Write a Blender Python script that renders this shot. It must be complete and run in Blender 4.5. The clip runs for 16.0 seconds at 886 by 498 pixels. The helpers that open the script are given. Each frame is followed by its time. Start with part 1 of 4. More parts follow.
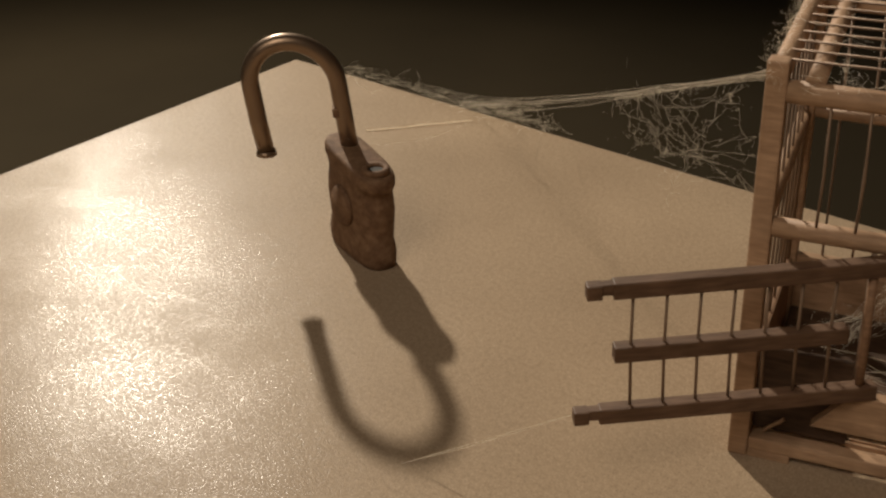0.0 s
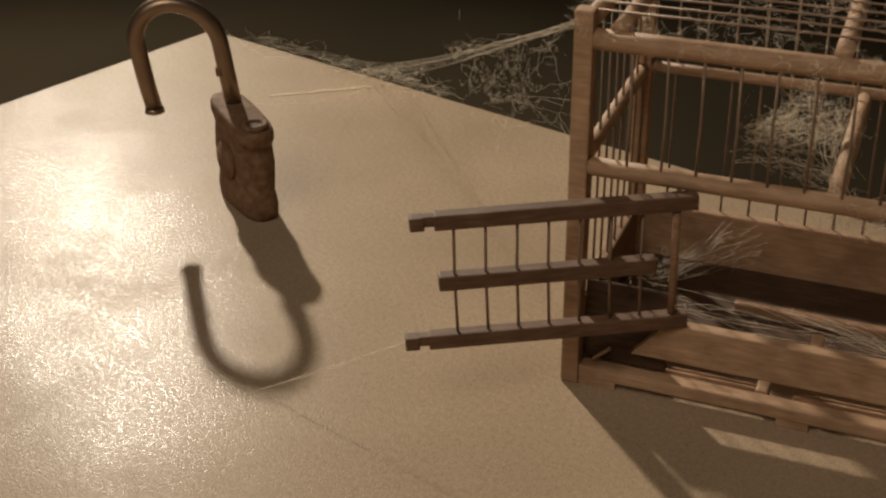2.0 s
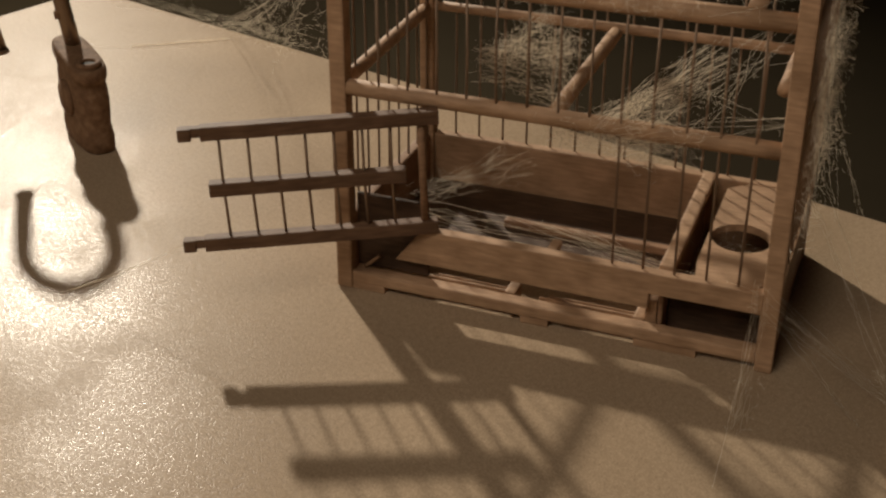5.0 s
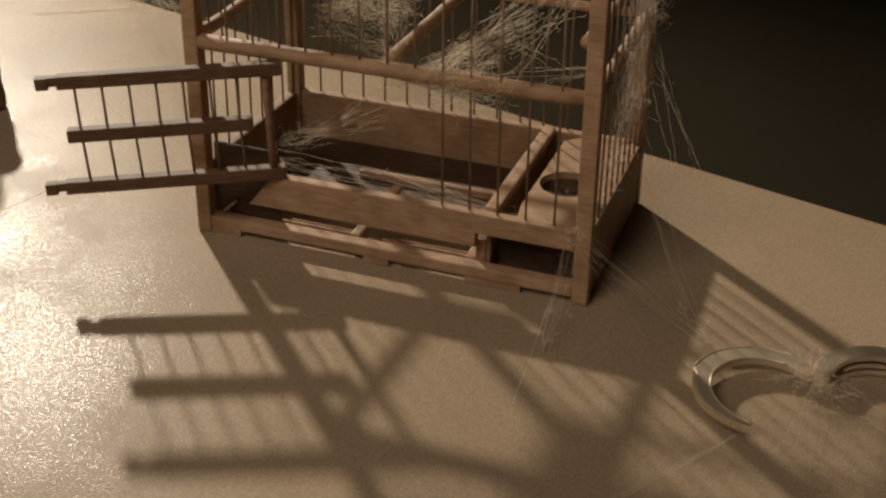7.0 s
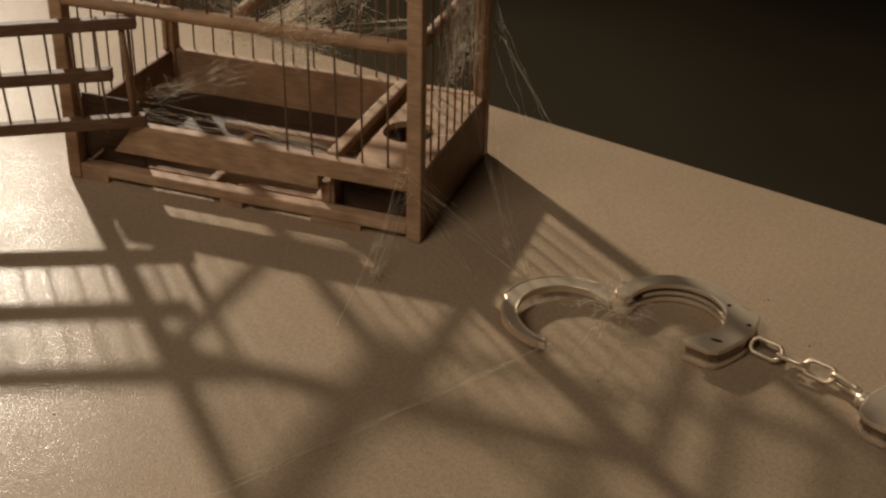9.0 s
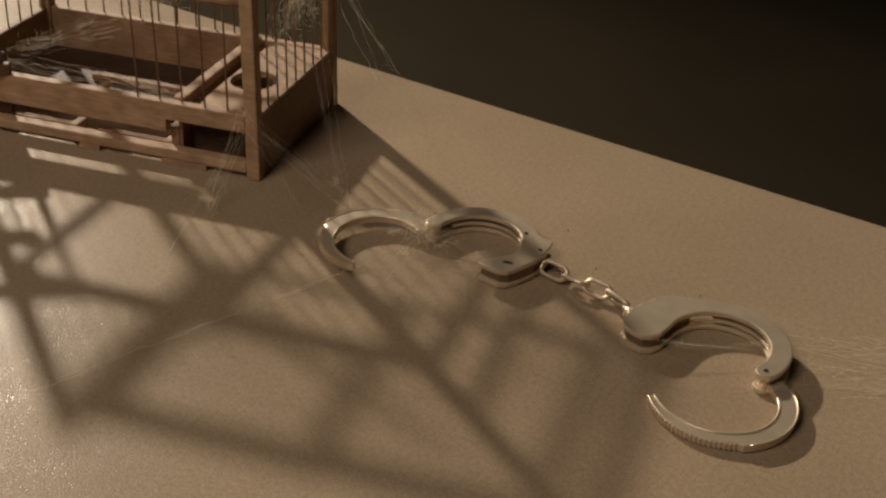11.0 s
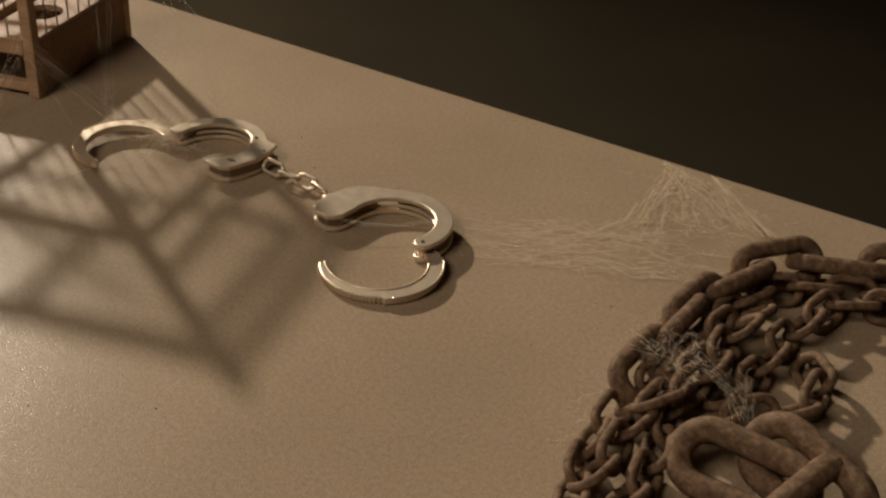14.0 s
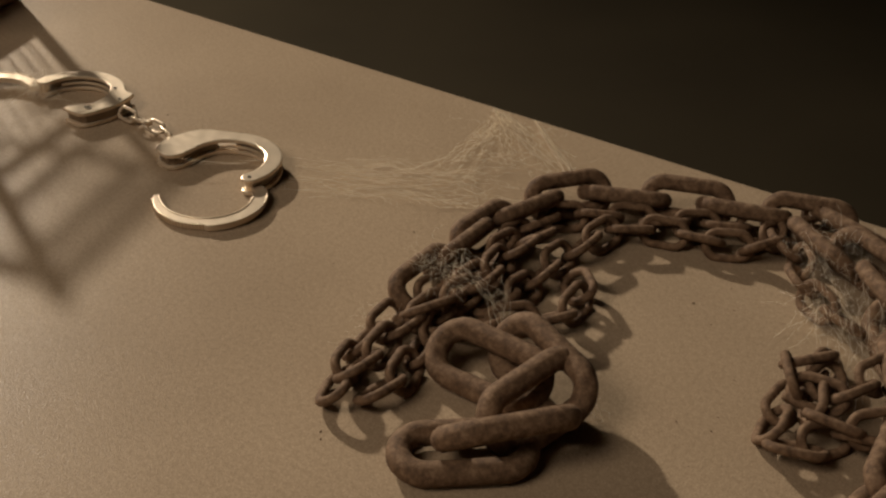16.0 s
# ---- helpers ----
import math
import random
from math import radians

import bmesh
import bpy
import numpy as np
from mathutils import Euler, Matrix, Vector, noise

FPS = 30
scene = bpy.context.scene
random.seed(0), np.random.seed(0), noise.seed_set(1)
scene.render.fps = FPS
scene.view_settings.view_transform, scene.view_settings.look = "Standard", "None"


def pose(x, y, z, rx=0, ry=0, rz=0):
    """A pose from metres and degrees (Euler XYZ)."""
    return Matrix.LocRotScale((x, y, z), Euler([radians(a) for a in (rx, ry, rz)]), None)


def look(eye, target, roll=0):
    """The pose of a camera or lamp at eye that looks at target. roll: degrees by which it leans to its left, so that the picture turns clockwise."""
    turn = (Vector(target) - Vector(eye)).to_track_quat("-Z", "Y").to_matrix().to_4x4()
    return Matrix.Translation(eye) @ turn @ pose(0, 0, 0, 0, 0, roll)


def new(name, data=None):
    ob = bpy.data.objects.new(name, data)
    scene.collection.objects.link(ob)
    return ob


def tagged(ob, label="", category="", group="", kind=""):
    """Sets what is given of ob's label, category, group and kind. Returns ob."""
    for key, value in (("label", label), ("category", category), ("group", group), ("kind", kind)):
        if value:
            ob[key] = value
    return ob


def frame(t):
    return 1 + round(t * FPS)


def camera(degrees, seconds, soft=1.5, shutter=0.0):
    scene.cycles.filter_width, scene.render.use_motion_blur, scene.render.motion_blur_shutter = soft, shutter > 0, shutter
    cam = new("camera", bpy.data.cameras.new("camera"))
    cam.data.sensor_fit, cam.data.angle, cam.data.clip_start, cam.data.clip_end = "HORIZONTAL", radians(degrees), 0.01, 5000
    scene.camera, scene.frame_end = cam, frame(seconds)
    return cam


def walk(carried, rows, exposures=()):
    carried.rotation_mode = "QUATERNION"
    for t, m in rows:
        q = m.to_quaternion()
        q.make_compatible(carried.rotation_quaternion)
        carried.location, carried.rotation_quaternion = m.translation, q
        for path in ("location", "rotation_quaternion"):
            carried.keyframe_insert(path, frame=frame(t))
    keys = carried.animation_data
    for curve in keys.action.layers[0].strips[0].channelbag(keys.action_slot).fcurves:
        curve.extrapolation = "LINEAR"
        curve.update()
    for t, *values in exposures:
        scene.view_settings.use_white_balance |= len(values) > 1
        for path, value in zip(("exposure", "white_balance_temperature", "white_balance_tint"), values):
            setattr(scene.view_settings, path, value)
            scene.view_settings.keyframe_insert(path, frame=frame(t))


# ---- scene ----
cam = camera(39.0, 16.0, 2.5)
PATH = [
    (0, (0.13, 0.021, 0.383), (-0.123, 1.759, -0.574), -0.8),
    (0.5, (0.15, 0.011, 0.383), (-0.095, 1.747, -0.581), -0.7),
    (1, (0.169, 0.0, 0.383), (-0.071, 1.735, -0.582), -0.6),
    (1.5, (0.189, -0.01, 0.381), (-0.048, 1.725, -0.584), -0.6),
    (2, (0.207, -0.021, 0.38), (-0.024, 1.715, -0.587), -0.5),
    (2.5, (0.227, -0.03, 0.379), (-0.001, 1.705, -0.589), -0.4),
    (3, (0.245, -0.042, 0.378), (0.025, 1.694, -0.592), -0.2),
    (3.5, (0.265, -0.053, 0.376), (0.049, 1.684, -0.591), -0.0),
    (4, (0.287, -0.064, 0.376), (0.071, 1.671, -0.595), -0.1),
    (6.5, (0.39, -0.128, 0.378), (0.223, 1.603, -0.61), 0.7),
    (7, (0.411, -0.14, 0.379), (0.251, 1.589, -0.613), 0.8),
    (7.5, (0.432, -0.153, 0.38), (0.28, 1.575, -0.615), 0.9),
    (8, (0.454, -0.167, 0.381), (0.312, 1.56, -0.618), 1.1),
    (8.5, (0.476, -0.182, 0.383), (0.344, 1.542, -0.623), 1.2),
    (9, (0.498, -0.197, 0.385), (0.376, 1.525, -0.625), 1.3),
    (11.5, (0.622, -0.287, 0.398), (0.552, 1.425, -0.634), 2.2),
    (12, (0.652, -0.306, 0.4), (0.585, 1.404, -0.634), 2.2),
    (12.5, (0.683, -0.325, 0.405), (0.616, 1.381, -0.638), 2.0),
    (13, (0.713, -0.344, 0.406), (0.649, 1.361, -0.638), 2.0),
    (13.5, (0.744, -0.365, 0.408), (0.683, 1.338, -0.639), 2.0),
    (14, (0.776, -0.385, 0.408), (0.716, 1.319, -0.637), 2.1),
    (14.5, (0.805, -0.405, 0.411), (0.749, 1.298, -0.637), 2.1),
    (15, (0.836, -0.424, 0.413), (0.78, 1.277, -0.638), 2.0),
    (15.5, (0.865, -0.443, 0.416), (0.812, 1.254, -0.641), 2.0),
    (16, (0.894, -0.463, 0.421), (0.843, 1.231, -0.642), 1.9),
]
walk(cam, [(t, look(eye, target, roll)) for t, eye, target, roll in PATH], [(0, -0.10), (4, -0.06), (8, 0.0), (12, 0.10), (16, 0.20)])

# ---- light ----
LAMP = Vector((-1.44, 3.42, 1.86))
world = bpy.data.worlds.new("studio_dark")
world.use_nodes = True
world.node_tree.nodes["Background"].inputs[0].default_value = (0.30, 0.21, 0.13, 1)
world.node_tree.nodes["Background"].inputs[1].default_value = 0.02
scene.world = world
key = bpy.data.lights.new("key_spot", "SPOT")
key.energy, key.color, key.shadow_soft_size = 690, (1.0, 0.882, 0.72), 0.072
key.spot_size, key.spot_blend = radians(122), 1.0
new("key_spot", key).matrix_world = look(LAMP, (-1.0, 1.5, 0))
# unseen soft fill, added to lift the shadows
fill = bpy.data.lights.new("unseen_fill_light", "AREA")
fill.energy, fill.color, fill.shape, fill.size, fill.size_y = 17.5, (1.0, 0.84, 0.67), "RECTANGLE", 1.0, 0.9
new("unseen_fill_light", fill).matrix_world = look((-0.45, -0.85, 1.7), (0.55, 0.30, 0.0))


# ---- materials ----
def material(name, base, rough=0.6, metal=0.0, spec=0.5):
    m = bpy.data.materials.new(name)
    m.use_nodes = True
    b = m.node_tree.nodes["Principled BSDF"]
    b.inputs["Base Color"].default_value = (*base, 1)
    b.inputs["Roughness"].default_value = rough
    b.inputs["Metallic"].default_value = metal
    b.inputs["Specular IOR Level"].default_value = spec
    return m, m.node_tree, b


def noise_tex(tree, scale, detail=4.0, stretch=None, rough=0.5):
    n = tree.nodes.new("ShaderNodeTexNoise")
    n.inputs["Scale"].default_value, n.inputs["Detail"].default_value, n.inputs["Roughness"].default_value = scale, detail, rough
    c = tree.nodes.new("ShaderNodeTexCoord")
    if stretch:
        mp = tree.nodes.new("ShaderNodeMapping")
        mp.inputs["Scale"].default_value = stretch
        tree.links.new(c.outputs["Object"], mp.inputs["Vector"])
        tree.links.new(mp.outputs[0], n.inputs["Vector"])
    else:
        tree.links.new(c.outputs["Object"], n.inputs["Vector"])
    return n.outputs["Fac"]


def ramp(tree, fac, stops):
    r = tree.nodes.new("ShaderNodeValToRGB")
    r.color_ramp.elements[0].position, r.color_ramp.elements[1].position = stops[0][0], stops[-1][0]
    r.color_ramp.elements[0].color, r.color_ramp.elements[1].color = (*stops[0][1], 1), (*stops[-1][1], 1)
    for p, c in stops[1:-1]:
        r.color_ramp.elements.new(p).color = (*c, 1)
    tree.links.new(fac, r.inputs[0])
    return r.outputs[0]


def mixed(tree, a, b, fac, kind="MULTIPLY"):
    m = tree.nodes.new("ShaderNodeMix")
    m.data_type, m.blend_type = "RGBA", kind
    m.inputs[0].default_value = fac
    tree.links.new(a, m.inputs[6])
    tree.links.new(b, m.inputs[7])
    return m.outputs[2]


def bump(tree, bsdf, height, distance, strength=1.0, after=None):
    b = tree.nodes.new("ShaderNodeBump")
    b.inputs["Strength"].default_value, b.inputs["Distance"].default_value = strength, distance
    tree.links.new(height, b.inputs["Height"])
    if after:
        tree.links.new(after, b.inputs["Normal"])
    tree.links.new(b.outputs[0], bsdf.inputs["Normal"])
    return b.outputs[0]


def warmed(c):
    """Pigment with less green and blue: warmth taken over from the lamps' colour."""
    return (c[0], c[1] * 0.926, c[2] * 0.836)


def table_material():
    m, t, b = material("speckled_tabletop", (0.42, 0.35, 0.27), 0.40, 0, 0.045)
    grain = noise_tex(t, 980, 1.5)
    coarse = noise_tex(t, 330, 3)
    clouds = noise_tex(t, 7, 5)
    c = ramp(t, grain, [(0.30, (0.34, 0.252, 0.169)), (0.52, (0.420, 0.317, 0.216)), (0.72, (0.515, 0.396, 0.276))])
    d = ramp(t, clouds, [(0.3, (0.84, 0.83, 0.82)), (0.7, (1.0, 1.0, 1.0))])
    e = ramp(t, coarse, [(0.36, (0.885, 0.878, 0.866)), (0.60, (1.01, 1.01, 1.01))])
    t.links.new(mixed(t, mixed(t, c, d, 1.0), e, 1.0), b.inputs["Base Color"])
    first = bump(t, b, coarse, 0.0005, 0.12)
    bump(t, b, grain, 0.0005, 0.40, first)
    # worn gloss between grains of dust
    worn = ramp(t, noise_tex(t, 9, 7, None, 0.62), [(0.38, (0.03,) * 3), (0.58, (0.205,) * 3)])
    grit = ramp(t, noise_tex(t, 380, 2.0), [(0.40, (0.18,) * 3), (0.58, (0.90,) * 3)])
    t.links.new(mixed(t, worn, grit, 1.0), b.inputs["Coat Weight"])
    b.inputs["Coat Roughness"].default_value = 0.18
    soft = t.nodes.new("ShaderNodeBump")
    soft.inputs["Strength"].default_value, soft.inputs["Distance"].default_value = 0.27, 0.0006
    t.links.new(grain, soft.inputs["Height"])
    t.links.new(first, soft.inputs["Normal"])
    t.links.new(soft.outputs[0], b.inputs["Coat Normal"])
    return m


def wood_material(name, dark, light, rough=0.62, axis=(9, 60, 60)):
    dark, light = warmed(dark), warmed(light)
    m, t, b = material(name, light, rough, 0, 0.3)
    grain = noise_tex(t, 9, 6, axis)
    spots = noise_tex(t, 55, 4)
    c = ramp(t, grain, [(0.3, dark), (0.7, light)])
    d = ramp(t, spots, [(0.35, (0.68, 0.66, 0.62)), (0.65, (1, 1, 1))])
    t.links.new(mixed(t, c, d, 0.8), b.inputs["Base Color"])
    bump(t, b, grain, 0.0006, 0.5)
    return m


def rust_material(name, dark, light, dust, rough=0.8, scale=130):
    dark, light, dust = warmed(dark), warmed(light), warmed(dust)
    m, t, b = material(name, light, rough, 0, 0.25)
    n = noise_tex(t, scale, 8, None, 0.65)
    c = ramp(t, n, [(0.32, dark), (0.52, light), (0.72, dust)])
    t.links.new(c, b.inputs["Base Color"])
    bump(t, b, n, 0.0007, 0.7)
    return m


def steel_material(name, base, rough, metal=1.0):
    m, t, b = material(name, base, rough, metal)
    n = noise_tex(t, 160, 6)
    t.links.new(ramp(t, n, [(0.3, (rough * 0.92,) * 3), (0.75, (rough * 1.18,) * 3)]), b.inputs["Roughness"])
    t.links.new(ramp(t, noise_tex(t, 60, 6), [(0.3, tuple(v * 0.86 for v in base)), (0.6, base)]), b.inputs["Base Color"])
    bump(t, b, n, 0.0001, 0.06)
    return m


def web_material(name, colour, clear):
    m, t, b = material(name, colour, 0.32, 0, 0.8)
    out = t.nodes["Material Output"]
    tl, mix1, tr, mix2 = (t.nodes.new("ShaderNode" + k) for k in ("BsdfTranslucent", "MixShader", "BsdfTransparent", "MixShader"))
    tl.inputs[0].default_value = (*colour, 1)
    mix1.inputs[0].default_value, mix2.inputs[0].default_value = 0.72, clear
    t.links.new(b.outputs[0], mix1.inputs[1])
    t.links.new(tl.outputs[0], mix1.inputs[2])
    t.links.new(mix1.outputs[0], mix2.inputs[1])
    t.links.new(tr.outputs[0], mix2.inputs[2])
    t.links.new(mix2.outputs[0], out.inputs[0])
    return m


def plain_material(name, a, c, scale, rough):
    m, t, b = material(name, c, rough, 0, 0.12)
    n = noise_tex(t, scale, 6)
    t.links.new(ramp(t, n, [(0.3, a), (0.7, c)]), b.inputs["Base Color"])
    bump(t, b, n, 0.002, 0.3)
    return m


TABLE = table_material()
WOOD = wood_material("aged_cage_wood", (0.38, 0.257, 0.174), (0.54, 0.382, 0.265))
WOOD_DARK = wood_material("dark_tray_wood", (0.25, 0.157, 0.104), (0.38, 0.248, 0.166))
# tray wood with the shade inside the cage put into its colour
WOOD_SHADED = wood_material("shaded_tray_wood", (0.060, 0.038, 0.026), (0.115, 0.073, 0.049))
DOOR_WOOD = wood_material("reddish_door_wood", (0.115, 0.068, 0.045), (0.185, 0.118, 0.080))
WIRE = steel_material("tarnished_wire", (0.27, 0.185, 0.125), 0.55, 0.45)
LOCK_RUST = rust_material("rusted_lock_iron", (0.11, 0.064, 0.040), (0.18, 0.112, 0.070), (0.27, 0.185, 0.122), 0.75, 170)
SHACKLE = steel_material("worn_shackle_steel", (0.29, 0.205, 0.140), 0.33, 0.75)
SLOT = material("dark_hole_and_rivet", (0.02, 0.015, 0.01), 0.8)[0]
STEEL = steel_material("nickel_cuff_steel", (0.79, 0.645, 0.475), 0.34, 0.58)
# darker copy of the cuff steel: shade between the plates as colour
SHADED_STEEL = steel_material("shaded_inner_steel", (0.26, 0.195, 0.135), 0.38, 0.70)
RUST = rust_material("dusty_rusted_iron", (0.075, 0.046, 0.030), (0.168, 0.110, 0.071), (0.30, 0.213, 0.147), 0.80, 200)
WEB = web_material("dusty_spider_silk", (0.97, 0.91, 0.80), 0.05)
WEB_THIN = web_material("faint_spider_silk", (0.96, 0.90, 0.79), 0.10)
FLOOR = plain_material("dark_studio_floor", (0.0185, 0.0134, 0.0066), (0.0258, 0.0190, 0.0097), 1.5, 0.95)
WALL = plain_material("dark_studio_wall", (0.06, 0.045, 0.03), (0.085, 0.065, 0.044), 1.0, 0.9)


# ---- mesh helpers ----
def part(name, bm, mat, parent=None, label="", smooth=False):
    me = bpy.data.meshes.new(name)
    bm.to_mesh(me)
    bm.free()
    return mesh_part(name, me, mat, parent, label, smooth)


def mesh_part(name, me, mat, parent=None, label="", smooth=False):
    if not me.materials:
        me.materials.append(mat)
    if smooth:
        me.shade_smooth()
    ob = new(name, me)
    ob.parent = parent
    return tagged(ob, label)


def empty(name, m, label, category, group=""):
    ob = new(name)
    ob.empty_display_size = 0.02
    ob.matrix_basis = m
    return tagged(ob, label, category, group)


def block(bm, lo, hi, bevel=0.0008, m=None):
    """A bevelled block between two corners, added to bm."""
    lo, hi = Vector(lo), Vector(hi)
    made = bmesh.ops.create_cube(bm, size=1.0)["verts"]
    size, mid = hi - lo, (hi + lo) / 2
    for v in made:
        v.co = Vector((v.co.x * size.x, v.co.y * size.y, v.co.z * size.z)) + mid
    if bevel:
        edges = list({e for v in made for e in v.link_edges})
        made = list({v for f in bmesh.ops.bevel(bm, geom=edges, offset=bevel, segments=2, affect="EDGES", profile=0.6)["faces"] for v in f.verts} | {v for v in made if v.is_valid})
    if m:
        bmesh.ops.transform(bm, matrix=m, verts=[v for v in made if v.is_valid])
    return bm


def tube_data(points, radius, sides=8, closed=False, flat=1.0, up=(0, 0, 1)):
    """Vertices and faces of a tube along points. radius: a number or one a point. flat: its height over its width."""
    p = np.array([tuple(q) for q in points], float)
    n = len(p)
    r = np.full(n, radius) if np.isscalar(radius) else np.array(radius, float)
    if closed:
        d = np.roll(p, -1, 0) - np.roll(p, 1, 0)
    else:
        d = np.gradient(p, axis=0)
    d /= np.linalg.norm(d, axis=1)[:, None] + 1e-12
    ref = np.array(up, float)
    if np.abs(d @ ref).max() > 0.97:
        ref = np.array((0.31, 0.95, 0.05)) if np.abs(d @ np.array((0.31, 0.95, 0.05))).max() < np.abs(d @ np.array((0.9, -0.3, 0.3))).max() else np.array((0.9, -0.3, 0.3))
    a = np.cross(d, ref)
    a /= np.linalg.norm(a, axis=1)[:, None] + 1e-12
    b = np.cross(a, d)
    ang = np.arange(sides) * 2 * math.pi / sides + math.pi / sides
    ring = p[:, None] + r[:, None, None] * (np.cos(ang)[None, :, None] * a[:, None] + flat * np.sin(ang)[None, :, None] * b[:, None])
    faces = []
    for i in range(n if closed else n - 1):
        j = (i + 1) % n
        for k in range(sides):
            l = (k + 1) % sides
            faces.append((i * sides + k, i * sides + l, j * sides + l, j * sides + k))
    if not closed:
        faces += [tuple(range(sides))[::-1], tuple((n - 1) * sides + k for k in range(sides))]
    return ring.reshape(-1, 3).tolist(), faces


def mesh_of(name, pieces):
    verts, faces = [], []
    for v, f in pieces:
        o = len(verts)
        verts += v
        faces += [tuple(i + o for i in q) for q in f]
    me = bpy.data.meshes.new(name)
    me.from_pydata(verts, [], faces)
    me.update()
    return me


def tube(name, points, radius, mat, parent=None, label="", **how):
    return mesh_part(name, mesh_of(name, [tube_data(points, radius, **how)]), mat, parent, label, True)


def arc(cx, cy, r, a0, a1, n, z=0.0):
    return [(cx + r * math.cos(radians(a0 + (a1 - a0) * i / n)), cy + r * math.sin(radians(a0 + (a1 - a0) * i / n)), z) for i in range(n + 1)]


def slab(outline, z0, z1, bevel=0.0006):
    """A flat plate with that outline, from z0 to z1, its rims bevelled."""
    bm = bmesh.new()
    f = bm.faces.new([bm.verts.new((x, y, z0)) for x, y, *_ in outline])
    bm.normal_update()
    if f.normal.z > 0:
        f.normal_flip()
    top = [v for v in bmesh.ops.extrude_face_region(bm, geom=[f])["geom"] if isinstance(v, bmesh.types.BMVert)]
    for v in top:
        v.co.z = z1
    bm.normal_update()
    if bevel:
        rim = [e for e in bm.edges if abs(e.verts[0].co.z - e.verts[1].co.z) < 1e-6]
        bmesh.ops.bevel(bm, geom=rim, offset=bevel, segments=2, affect="EDGES", profile=0.5)
    bmesh.ops.recalc_face_normals(bm, faces=bm.faces)
    return bm


# ---- the room ----
def room():
    z = -0.76
    bm = bmesh.new()
    block(bm, (-5, -4, z - 0.1), (6, 6.5, z), 0)
    tagged(part("floor", bm, FLOOR), "dark brown matte studio floor", "floor", kind="structure")
    for name, lo, hi in (("wall_north", (-5, 6.5, z - 0.1), (6, 6.6, 2.4)), ("wall_south", (-5, -4.1, z - 0.1), (6, -4, 2.4)),
                         ("wall_west", (-5.1, -4.1, z - 0.1), (-5, 6.6, 2.4)), ("wall_east", (6, -4.1, z - 0.1), (6.1, 6.6, 2.4)), ("ceiling", (-5.1, -4.1, 2.4), (6.1, 6.6, 2.5))):
        bm = bmesh.new()
        block(bm, lo, hi, 0)
        tagged(part(name, bm, WALL), "dark brown matte studio " + name.split("_")[0], name.split("_")[0], kind="structure")


room()


# ---- the table ----
TURN = math.degrees(math.atan2(-0.515, 0.857))
table = empty("table", pose(-0.150, 1.052, 0, 0, 0, TURN), "tan speckled tabletop with square corners in a dark room", "table")
bm = bmesh.new()
block(bm, (0, -1.75, -0.03), (2.3, 0, 0), 0.0015)
part("tabletop", bm, TABLE, table)
for x in (0.08, 2.16):
    for y in (-1.67, -0.14):
        bm = bmesh.new()
        block(bm, (x, y, -0.76), (x + 0.06, y + 0.06, -0.03), 0.003)
        part("leg", bm, WOOD_DARK, table, "dark wooden table leg")


